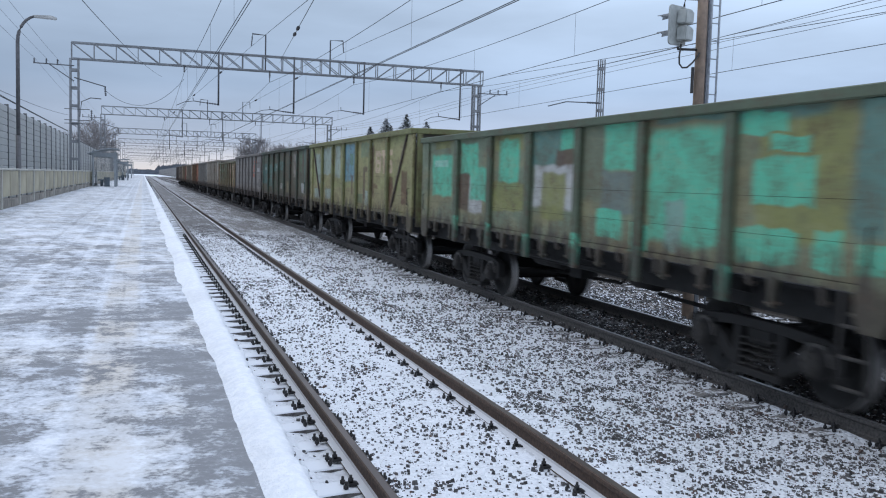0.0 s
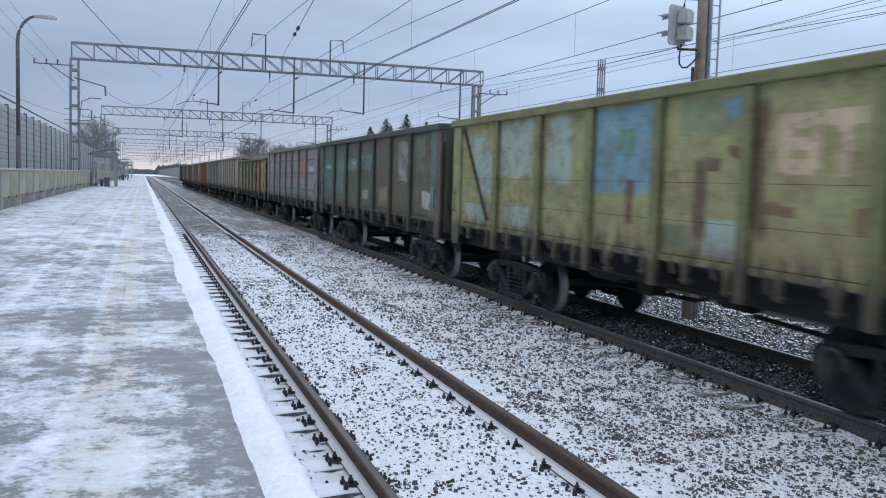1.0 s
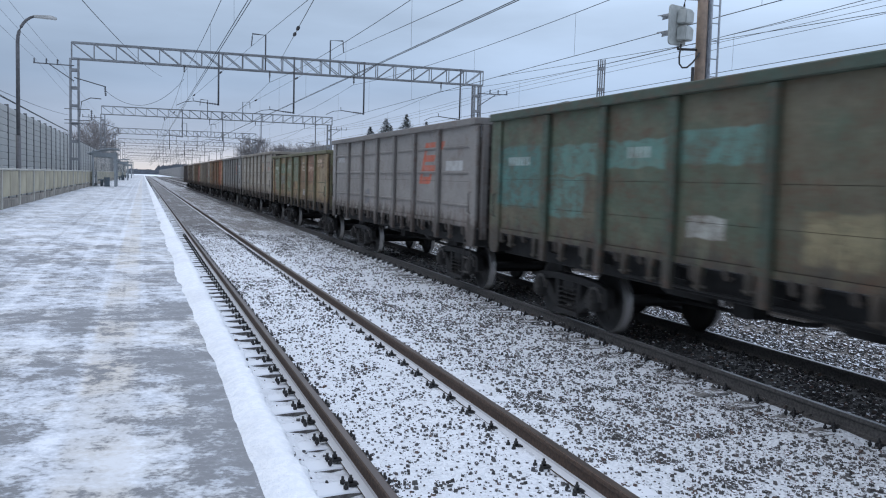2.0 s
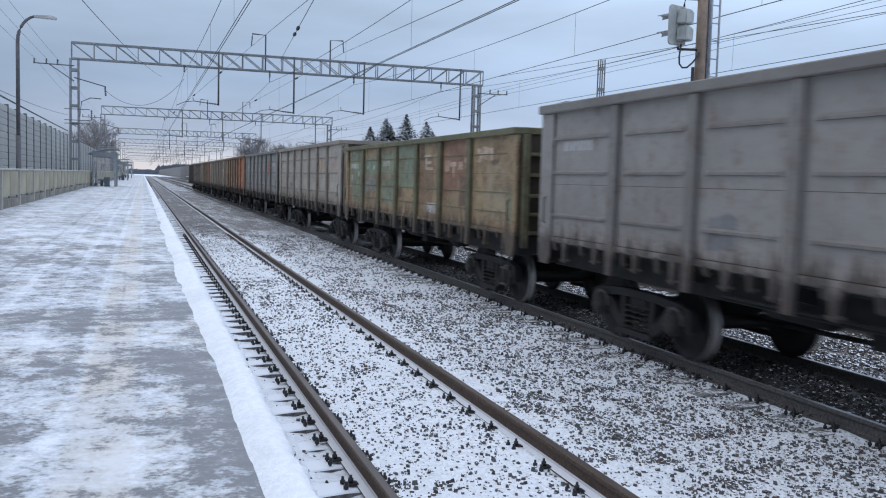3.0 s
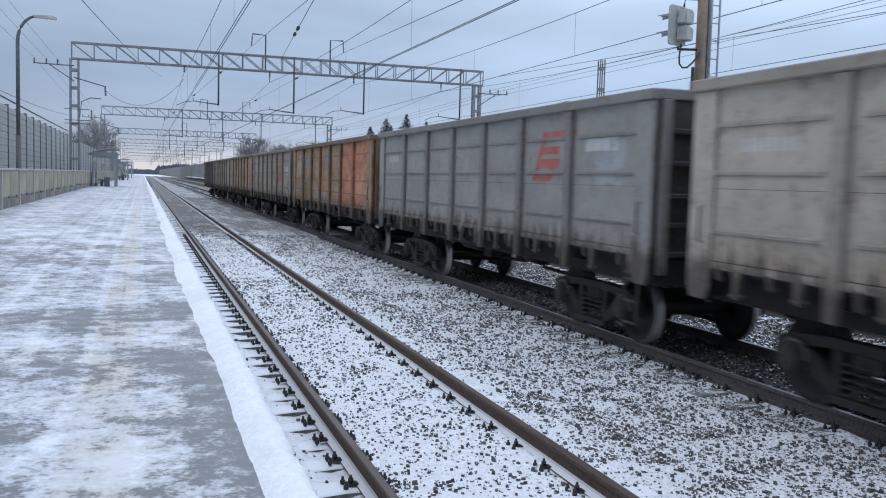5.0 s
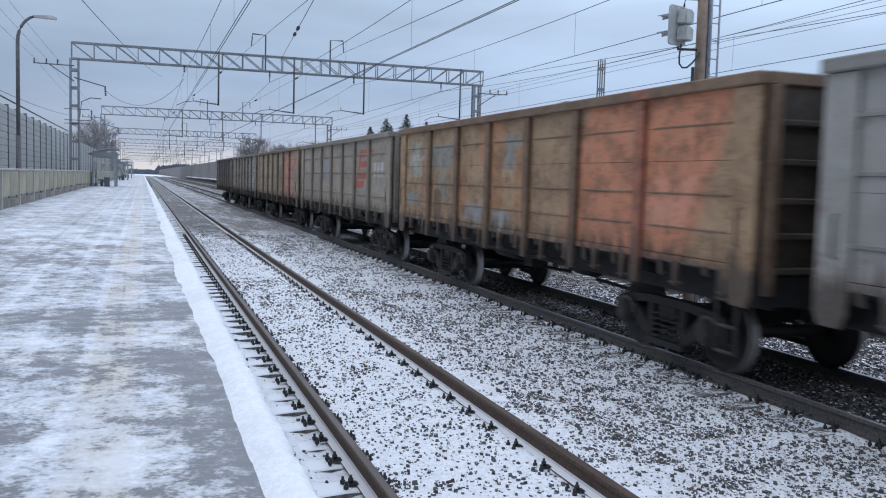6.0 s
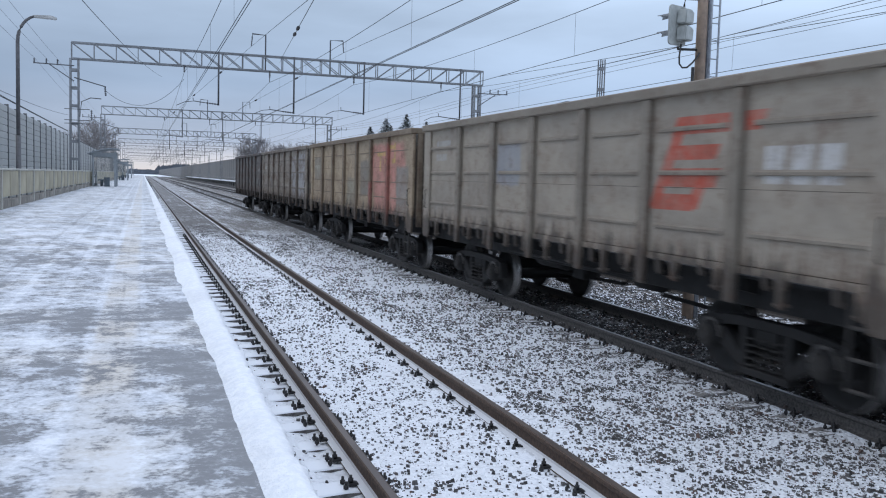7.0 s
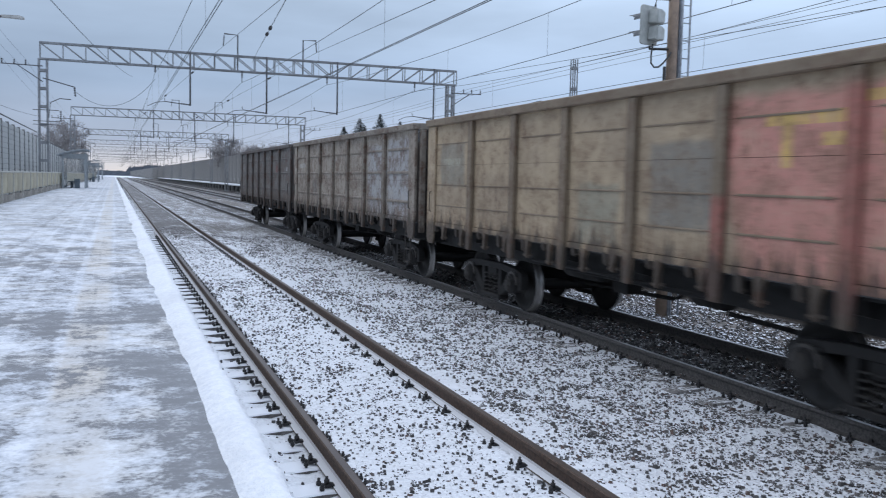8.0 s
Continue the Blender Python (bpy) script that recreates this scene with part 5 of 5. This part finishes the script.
def make_gantry(y, x0, x1, detail):
    g = thing("catenary_gantry", "grey lattice steel gantry spanning the tracks, with drop posts and insulators", "gantry", "gantries along the line", at=pose(0, y, 0))
    bm = bmesh.new()
    truss(bm, x0 - 0.15, x1 + 0.15, ZB, ZT)
    part("truss_beam", bm, M["steel"], g)
    for x, zf in ((x0, -0.85), (x1 - 0.2, -0.9)):
        bm = bmesh.new()
        column(bm, x, zf, ZB)
        part("column", bm, M["steel"], g)
    for (x, z), off in zip(TRACKS, (2.05, 1.55, 0.7, 1.4)):
        xp = x + off
        if xp > x1 - 0.5:
            continue
        zc = WIRE_Z[x]
        bm = bmesh.new()
        tube(bm, [(xp, -0.3, ZT + 0.05), (xp, -0.3, zc + 0.1)], 0.055, 6)
        part("drop_post", bm, M["steel_dark"], g)
        bm = bmesh.new()
        insulator(bm, (xp, -0.3, zc + 0.16), (xp - 0.75, -0.3, zc + 0.22), 0.06)
        tube(bm, [(xp - 0.75, -0.3, zc + 0.22), (xp - 1.5, -0.3, zc + 0.30), (xp - 1.52, -0.3, zc + 0.5)], 0.03, 5)
        tube(bm, [(xp - 1.4, -0.3, zc + 0.3), (xp - 2.0, -0.3, zc + 0.22), (xp - 2.5, -0.3, zc - 0.02)], 0.02, 5)
        part("steady_arm", bm, M["steel_dark"], g)
        bm = bmesh.new()
        insulator(bm, (x, -0.35, ZB), (x, -0.35, ZB - 0.42), 0.07)
        tube(bm, [(x, -0.35, ZB - 0.42), (x, -0.35, zc + 2.0)], 0.025, 5)
        part("hanging_insulator", bm, M["insulator"], g)
    for x in (6.95, 11.95):
        bm = bmesh.new()
        s = 1 if x < 8 else -1
        tube(bm, [(x + s * 0.42, 0.25, ZB), (x + s * 0.42, 0.25, ZT + 1.35), (x - s * 0.42, 0.25, ZT + 1.38), (x - s * 0.42, 0.25, ZT + 1.15)], 0.05, 5)
        insulator(bm, (x - s * 0.42, 0.25, ZT + 1.15), (x - s * 0.47, 0.25, ZT + 0.62), 0.05)
        part("wire_hoop", bm, M["steel_dark"], g)
    if detail:
        # brackets for the feeder wires on both columns
        for x, s, zb in ((x0, -1, 8.28), (x1 - 0.2, 1, 8.15)):
            bm = bmesh.new()
            tube(bm, [(x, -0.25, zb), (x + s * 2.2, -0.25, zb + 0.03)], 0.035, 5)
            tube(bm, [(x, -0.25, zb - 0.9), (x + s * 1.35, -0.25, zb)], 0.03, 5)
            for k in (0.9, 1.5, 2.15):
                insulator(bm, (x + s * k, -0.25, zb + 0.03), (x + s * k, -0.25, zb + 0.32), 0.06)
            part("feeder_bracket", bm, M["steel_dark"], g)
        bm = bmesh.new()
        tube(bm, [(x0, -0.25, 7.6), (x0 + 1.75, -0.25, 7.15)], 0.035, 5)
        insulator(bm, (x0 + 1.7, -0.25, 7.12), (x0 + 1.75, -0.25, 6.6), 0.07)
        part("side_bracket", bm, M["steel_dark"], g)
        bm = bmesh.new()
        tube(bm, [(x0 + 0.3, -0.25, 5.3), (x0 + 0.4, -0.25, 6.2), (x0 + 0.9, -0.25, 6.45), (x0 + 1.5, -0.25, 6.42)], 0.03, 5)
        for z in (4.9, 5.1, 5.75):
            tube(bm, [(x0 - 0.55, -0.25, z), (x0 + 0.85, -0.25, z)], 0.022, 5)
        insulator(bm, (x0 + 0.95, -0.25, 5.1), (x0 + 0.95, -0.25, 5.75), 0.06)
        part("switch_fittings", bm, M["steel_dark"], g)


for i, (y, a, b) in enumerate(GANTRIES):
    make_gantry(y, a, b, i < 3)


def wire(name, pts, r, mat, label, category="wire", group=""):
    bm = bmesh.new()
    tube(bm, pts, r, 5)
    ob = new(name, mesh_of(name, bm, mat))
    return tagged(ob, label, category, group)


def sag(a, b, drop, n=16):
    a, b = Vector(a), Vector(b)
    return [a.lerp(b, t / n) - Vector((0, 0, 4 * drop * (t / n) * (1 - t / n))) for t in range(n + 1)]


def make_wires():
    spots = [3.0 - 55.0] + [3.0] + [g[0] for g in GANTRIES[:7]]
    for x, zr in TRACKS:
        zc = WIRE_Z[x]
        dx = {X1: 0.02, WIRE_2: 0.0, X3: 0.0, X4: 0.0}[x]
        for q in ((-0.035, 0.035) if x in (X1, WIRE_2) else (0.0,)):
            wire("contact_wire", [(x + dx + q, -55, zc), (x + dx + q, 380, zc)], 0.011, M["wire"], "dark copper contact wire stretched above a track", group="contact wires")
        for a, b in zip(spots, spots[1:]):
            drop = {X1: 0.55, WIRE_2: 0.55, X3: 0.67, X4: 0.80}[x]
            pts = sag((x, a, zc + 2.0), (x, b, zc + 2.0), drop)
            wire("messenger_wire", pts, 0.011, M["wire"], "sagging messenger wire that carries a contact wire", group="messenger wires")
            if a > 120:
                continue
            n = 6
            for k in range(n):
                f = (k + 0.5) / n
                y = a + (b - a) * f
                if y < 4:
                    continue
                z = zc + 2.0 - 4 * drop * f * (1 - f)
                wire("dropper", [(x, y, z), (x + 0.02, y + 0.05, zc)], 0.005, M["wire_thin"], "thin dropper between messenger and contact wire", group="droppers")


make_wires()


def make_feeders():
    lab = "thin feeder wire slung along the line"
    for x, z in ((22.9, 8.48), (23.0, 8.30), (23.1, 8.06)):
        wire("feeder_wire", [(x, -14, z - 0.1), (x, 57, z)], 0.010, M["wire_thin"], lab, group="feeder wires")
        for a, b in ((57.0, 110.0), (110.0, 163.0), (163.0, 214.0)):
            wire("feeder_wire", sag((x, a, z), (x, b, z), 0.4), 0.010, M["wire_thin"], lab, group="feeder wires")
    wire("feeder_wire", [(23.0, 8.0, 7.45), (23.0, 23.0, 8.03), (23.0, 57.0, 9.36)], 0.013, M["wire"], lab, group="feeder wires")
    for x, z in ((-4.75, 8.62), (-5.35, 8.62), (-6.0, 8.62)):
        ys = [4.0, 57.0, 110.0, 163.0]
        for a, b in zip(ys, ys[1:]):
            wire("feeder_wire", sag((x, a, z), (x, b, z), 0.25), 0.008, M["wire_thin"], lab, group="feeder wires")
    wire("feeder_cable", sag((-4.2, 2.0, 4.44), (-4.2, 57.0, 4.44), 0.06), 0.028, M["wire"], "thick black cable along the platform back", "cable")
    wire("feeder_wire", sag((-4.2, 6.0, 4.4), (-4.2, 57.0, 5.4), 0.35), 0.010, M["wire_thin"], lab, group="feeder wires")
    # slanting tail wires of tensioned sections, with their insulators
    tail = "slanting anchor wire above the gantry"
    wire("anchor_wire", sag((-1.7, 20.0, 6.2), (1.45, 75.0, 9.85), 0.3), 0.011, M["wire"], tail, group="anchor wires")
    wire("anchor_wire", [(4.54, 25.0, 7.09), (8.26, 56.0, 9.6), (9.0, 62.2, 10.0)], 0.012, M["wire"], tail, group="anchor wires")
    wire("anchor_wire", [(6.5, 57.2, 10.27), (5.25, 30.0, 8.06), (4.3, 10.0, 6.45)], 0.011, M["wire"], tail, group="anchor wires")
    wire("anchor_wire", [(12.4, 57.2, 10.27), (7.35, 20.0, 6.5), (6.0, 10.0, 5.6)], 0.011, M["wire"], tail, group="anchor wires")
    wire("anchor_wire", [(6.5, 57.2, 10.27), (2.4, 110, 8.3)], 0.011, M["wire"], tail, group="anchor wires")
    wire("anchor_wire", [(12.4, 57.2, 10.27), (7.6, 110, 8.0)], 0.011, M["wire"], tail, group="anchor wires")
    a, b = Vector((4.54, 25.0, 7.09)), Vector((8.26, 56.0, 9.6))
    strings = [(a.lerp(b, f), a.lerp(b, f + 0.03)) for f in (0.30, 0.40)]
    for p, q in ((Vector((6.5, 57.2, 10.27)), Vector((2.4, 110, 8.3))), (Vector((12.4, 57.2, 10.27)), Vector((7.6, 110, 8.0)))):
        strings += [(p.lerp(q, f), p.lerp(q, f + 0.015)) for f in (0.22, 0.5, 0.8)]
    for p, q in strings:
        bm = bmesh.new()
        insulator(bm, p, q, 0.07)
        tagged(new("strain_insulator", mesh_of("strain_insulator", bm, M["insulator"])), "dark strain insulator in an anchor wire", "insulator", "strain insulators")
    bm = bmesh.new()
    tube(bm, sag((-2.1, 56.7, 6.9), (X1, 56.7, 7.9), 1.2, 12), 0.012, 5)
    tagged(new("jumper_cable", mesh_of("jumper_cable", bm, M["wire"])), "slack jumper cable hanging under the gantry", "cable")


make_feeders()


def make_mast(x, y, top, label):
    m = thing("catenary_mast", label, "mast", at=pose(x, y, 0))
    bm = bmesh.new()
    column(bm, 0, -0.9, top, 0.27, 0.24, 0.036)
    part("column", bm, M["steel"], m)
    bm = bmesh.new()
    tube(bm, [(-0.1, -0.2, 6.25), (-2.0, -0.2, 6.22), (-3.0, -0.2, 5.95)], 0.028, 5)
    insulator(bm, (-0.2, -0.2, 6.25), (-0.9, -0.2, 6.24), 0.06)
    part("cantilever", bm, M["steel_dark"], m)


make_mast(21.95, 40.0, 8.45, "grey two-legged steel catenary mast behind the train")

# ---------------------------------------------------------------- signal


def make_signal():
    s = thing("railway_signal", "grey two-aspect railway signal seen from behind on a brown post", "signal", at=pose(10.24, 14.75, 0))
    bm = bmesh.new()
    tube(bm, [(0, 0, -0.7), (0, 0, 9.0)], 0.112, 16, 0.092)
    part("post", bm, M["pole"], s, "brown round concrete post")
    bm = bmesh.new()
    box(bm, 0.112, 0.15, -0.06, 0.03, -0.6, 8.6)
    part("edge_strip", bm, M["ladder"], s)
    bm = bmesh.new()
    for x in (0.14, 0.32):
        tube(bm, [(x, -0.1, -0.6), (x, -0.1, 8.4)], 0.022, 6)
    for k in range(25):
        tube(bm, [(0.14, -0.1, 0.2 + 0.34 * k), (0.32, -0.1, 0.2 + 0.34 * k)], 0.013, 5)
    part("ladder", bm, M["ladder"], s, "galvanised ladder")
    bm = bmesh.new()
    w, z0, z1 = 0.26, 4.84, 5.59
    cx = -0.52
    o = []
    for px, pz, a0 in ((cx + w - 0.07, z1 - 0.07, 0), (cx - w + 0.07, z1 - 0.07, 90), (cx - w + 0.07, z0 + 0.07, 180), (cx + w - 0.07, z0 + 0.07, 270)):
        o += [(px + 0.07 * math.cos(radians(a0 + q)), pz + 0.07 * math.sin(radians(a0 + q))) for q in (0, 30, 60, 90)]
    prism(bm, o, 0.02, 0.05, axis=1)
    turn = Matrix.Translation((cx, 0, 0)) @ pose(0, 0, 0, 0, 0, 20) @ Matrix.Translation((-cx, 0, 0))
    part("backplate", bm, M["signal"], s, "pale grey rounded backplate").matrix_basis = turn
    for z in (5.05, 5.37):
        bm = bmesh.new()
        prism(bm, [(cx - 0.06, z - 0.13), (cx + 0.20, z - 0.13), (cx + 0.22, z + 0.09), (cx + 0.14, z + 0.14), (cx - 0.04, z + 0.14)], -0.20, 0.018, axis=1)
        bmesh.ops.bevel(bm, geom=bm.edges[:], offset=0.02, segments=2, affect="EDGES")
        part("lamp_housing", bm, M["signal"], s).matrix_basis = turn
        bm = bmesh.new()
        sides = 10
        pts = []
        for k in range(sides + 1):
            a = math.pi * (k / sides) - 0.0
            pts.append((cx + 0.13 * math.cos(a), z - 0.02 + 0.13 * math.sin(a)))
        a_ring = [bm.verts.new((x, 0.05, q)) for x, q in pts]
        b_ring = [bm.verts.new((x - 0.06, 0.42 if 2 < i < 8 else 0.25, q - 0.03)) for i, (x, q) in enumerate(pts)]
        for i in range(sides):
            bm.faces.new((a_ring[i], a_ring[i + 1], b_ring[i + 1], b_ring[i]))
        bmesh.ops.solidify(bm, geom=bm.faces[:], thickness=0.006)
        part("hood", bm, M["hood"], s).matrix_basis = turn
    bm = bmesh.new()
    tube(bm, [(cx, 0, 4.82), (cx, 0, 4.77), (0, 0, 4.79)], 0.025, 6)
    tube(bm, [(cx + 0.1, 0, 5.58), (cx + 0.12, 0, 5.73), (0, 0, 5.75)], 0.025, 6)
    part("bracket", bm, M["cable"], s)
    bm = bmesh.new()
    pts = [(cx + 0.02, -0.08, 4.85), (cx - 0.01, -0.08, 4.62), (cx, -0.08, 4.48), (cx + 0.06, -0.09, 4.41), (cx + 0.16, -0.1, 4.42), (cx + 0.28, -0.1, 4.52), (cx + 0.38, -0.1, 4.64), (cx + 0.44, -0.08, 4.72)]
    tube(bm, pts, 0.018, 6)
    part("cable_loop", bm, M["cable"], s, "black cable loop")
    # narrow dark strip along the left of the post
    bm = bmesh.new()
    box(bm, -0.175, -0.145, -0.03, 0.03, 3.95, 4.45)
    part("junction_plate", bm, M["cable"], s)


make_signal()

# ---------------------------------------------------------------- lamps, shelters


def make_lamp(y, x=-3.8, top=7.18):
    s = thing("platform_lamp", "tall dark curved street lamp behind the platform fence", "lamp post", "platform lamps", at=pose(x, y, 0))
    bm = bmesh.new()
    tube(bm, [(0, 0, -0.95), (0, 0, 3.2)], 0.085, 12, 0.08)
    pts = [(0, 0, 3.2), (0, 0, top - 1.2)] + [(0.62 - 0.62 * math.cos(a), 0, top - 1.0 + 0.85 * math.sin(a)) for a in (math.pi / 2 * k / 8 for k in range(9))]
    tube(bm, pts, 0.062, 10, 0.04)
    part("post", bm, M["lamp"], s)
    bm = bmesh.new()
    prism(bm, [(0.5, top - 0.20), (1.14, top - 0.22), (1.16, top - 0.17), (1.0, top - 0.12), (0.5, top - 0.14)], -0.13, 0.13, axis=1)
    part("lamp_head", bm, M["lamp_head"], s)


make_lamp(31.4)


def make_shelter(x0, x1, y0, y1, label):
    """Open platform shelter with a curved roof, posts, glass sides and a bench."""
    s = thing("waiting_shelter", label, "shelter", "platform shelters", at=pose(0, 0, TOP))
    top = 2.35
    bm = bmesh.new()
    n = 10
    upper = [(x0 - 0.35 + (x1 - x0 + 0.6) * k / n, top - 0.30 + 0.52 * math.sin(math.pi * (0.08 + 0.5 * k / n))) for k in range(n + 1)]
    prism(bm, upper + [(x, z - 0.07) for x, z in reversed(upper)], y0 - 0.3, y1 + 0.3, axis=1)
    part("roof", bm, M["roof"], s, "curved sheet roof")
    for x in (x0, x1):
        for y in (y0, (y0 + y1) / 2, y1):
            bm = bmesh.new()
            box(bm, x - 0.06, x + 0.06, y - 0.06, y + 0.06, 0, top)
            part("post", bm, M["shelter"], s)
    for y in (y0, y1):
        bm = bmesh.new()
        box(bm, x0 + 0.07, x1 - 0.45, y - 0.012, y + 0.012, 0.35, 1.95)
        part("side_pane", bm, M["glass"], s)
        bm = bmesh.new()
        box(bm, x0 + 0.06, x1 - 0.06, y - 0.04, y + 0.04, 1.98, 2.25)
        part("fascia", bm, M["shelter"], s)
    bm = bmesh.new()
    box(bm, x0 - 0.03, x0 + 0.03, y0 + 0.07, y1 - 0.07, 0.2, 2.0)
    part("back_pane", bm, M["glass"], s)
    bm = bmesh.new()
    box(bm, x0 + 0.25, x0 + 0.65, y0 + 0.5, y1 - 0.5, 0.40, 0.46)
    box(bm, x0 + 0.40, x0 + 0.50, y0 + 0.7, y0 + 0.78, 0, 0.4)
    box(bm, x0 + 0.40, x0 + 0.50, y1 - 0.78, y1 - 0.7, 0, 0.4)
    part("bench", bm, M["bench"], s, "blue-grey bench")
    bm = bmesh.new()
    box(bm, x1 - 0.7, x1 - 0.35, y0 + 0.3, y0 + 0.7, 0.0, 0.62)
    part("litter_bin", bm, M["bench"], s, "blue-grey litter bin")


make_shelter(-3.1, -1.75, 62.6, 66.6, "grey steel platform shelter with a curved roof and glass sides")
make_shelter(-3.1, -1.75, 112.0, 116.0, "grey steel platform shelter further down the platform")
make_shelter(-3.1, -1.75, 150.0, 154.0, "grey steel platform shelter near the platform's far end")

# ---------------------------------------------------------------- trees and distance


def make_spruce(x, y, h, seed):
    t = thing("spruce_tree", "dark green spruce standing behind the railway", "tree", "spruces", at=pose(x, y, -0.9))
    rng = random.Random(seed)
    bm = bmesh.new()
    tube(bm, [(0, 0, 0), (0, 0, h)], 0.2, 7, 0.02)
    part("trunk", bm, M["bark"], t)
    bm = bmesh.new()
    z = h * 0.12
    while z < h:
        f = 1 - z / h
        r = 0.06 + min(0.72 * (h - z), 0.24 * h)
        for k in range(int(7 + 10 * f)):
            a = rng.uniform(0, 6.28)
            rr = r * rng.uniform(0.55, 1.15)
            tip = Vector((rr * math.cos(a), rr * math.sin(a), z - 0.30 * rr + rng.uniform(-0.2, 0.2)))
            mid = tip * 0.55 + Vector((0, 0, 0.45 * z + 0.1 * rr))
            root = Vector((0, 0, z + 0.1))
            sc = 0.22 + 0.78 * min(1.0, f * 3.2)
            for c, q in ((mid, 0.5), (tip, 0.36), (root.lerp(mid, 0.6), 0.5)):
                for _ in range(4):
                    d = Vector((rng.gauss(0, q), rng.gauss(0, q), rng.gauss(-0.12, q * 0.35)))
                    d *= sc
                    w = Vector((-math.sin(a), math.cos(a), rng.uniform(-0.4, 0.1))) * rng.uniform(0.12, 0.28) * (0.4 + 0.6 * sc)
                    p = c + d * 0.6
                    e = p + Vector((math.cos(a), math.sin(a), -0.45)) * rng.uniform(0.3, 0.65) * sc
                    bm.faces.new([bm.verts.new(p - w), bm.verts.new(p + w), bm.verts.new(e)])
        z += 0.16 + 0.24 * f
    part("crown", bm, M["needle"], t)


def make_bare_tree(x, y, h, seed, spread=0.48):
    t = thing("bare_tree", "leafless frosted tree beyond the line", "tree", "bare trees", at=pose(x, y, -0.9))
    rng = random.Random(seed)
    trunk, crown = bmesh.new(), bmesh.new()

    def grow(p, d, length, r, depth):
        q = p + d * length
        m = p.lerp(q, 0.5) + Vector((rng.gauss(0, 0.05), rng.gauss(0, 0.05), 0)) * length
        tube(trunk if depth < 2 else crown, [p, m, q], max(r, 0.016), 4 if depth > 1 else 6, max(r * 0.62, 0.011), caps=False)
        if depth >= 6 or length < 0.25:
            return
        for _ in range(4 if depth < 2 else 3 if depth < 4 else 4):
            nd = (d + Vector((rng.gauss(0, spread), rng.gauss(0, spread), rng.gauss(0.12, 0.25)))).normalized()
            grow(p.lerp(q, rng.uniform(0.5, 1.0)), nd, length * rng.uniform(0.62, 0.84), r * 0.6, depth + 1)

    grow(Vector((0, 0, 0)), Vector((0, 0, 1)), h * 0.28, h * 0.015, 0)
    part("trunk", trunk, M["bark"], t)
    part("crown", crown, M["twig"], t)


for k, (x, y, h) in enumerate(((45.7, 170, 15.1), (41.5, 166, 13.0), (50.5, 172, 16.2), (48.4, 176, 13.9), (56.7, 178, 15.4), (62, 190, 14))):
    make_spruce(x, y, h, k)
for k, (x, y, h) in enumerate(((27.9, 215, 18.5), (25.6, 226, 16.5), (31.0, 208, 15.5), (36.5, 213, 17.0), (-7.2, 150, 14.5), (-8.2, 165, 14.5), (-12.0, 170, 13.0), (40, 215, 12.0), (31, 260, 13))):
    make_bare_tree(x, y, h, 40 + k)


def make_far_wood():
    rng = random.Random(12)
    verts, faces = [], []
    for k in range(2600):
        y = rng.uniform(1520, 2000)
        x = rng.uniform(-70, 420) if rng.random() < 0.8 else rng.uniform(-400, 900)
        h = rng.uniform(9, 17) + (4 if x > 50 else 0)
        if -40 < x < 26:
            h *= 0.5
        w = rng.uniform(2.0, 5.0)
        b = len(verts)
        verts += [(x - w, y, -1), (x + w, y, -1), (x + w * 0.8, y, h * 0.55), (x + w * 0.2, y, h), (x - w * 0.4, y, h * 0.86), (x - w, y, h * 0.5), (x, y + 2.0, h * 0.4)]
        faces += [(b, b + 1, b + 2, b + 3, b + 4, b + 5), (b + 2, b + 6, b + 3), (b + 5, b + 4, b + 6)]
    tagged(new("far_woods", raw_mesh("far_woods", verts, faces, M["wood_far"])), "dark winter woods along the horizon", "woods", kind="stuff")


make_far_wood()


def motions():
    """The train runs at a constant pace towards the camera; its wheels roll."""
    for w, k in wagons:
        y = wagon_start(k)
        walk(w, [(t, pose(X2, y - SPEED * t, Z2)) for t in (0.0, 2.0, 4.0, 6.0, 8.0)])
    rate = math.degrees(SPEED / 0.475)
    for o, a, start in wheels:
        walk(o, [(f / FPS, pose(0, a, 0.475, start + rate * f / FPS, 0, 0)) for f in range(0, 241)])


motions()
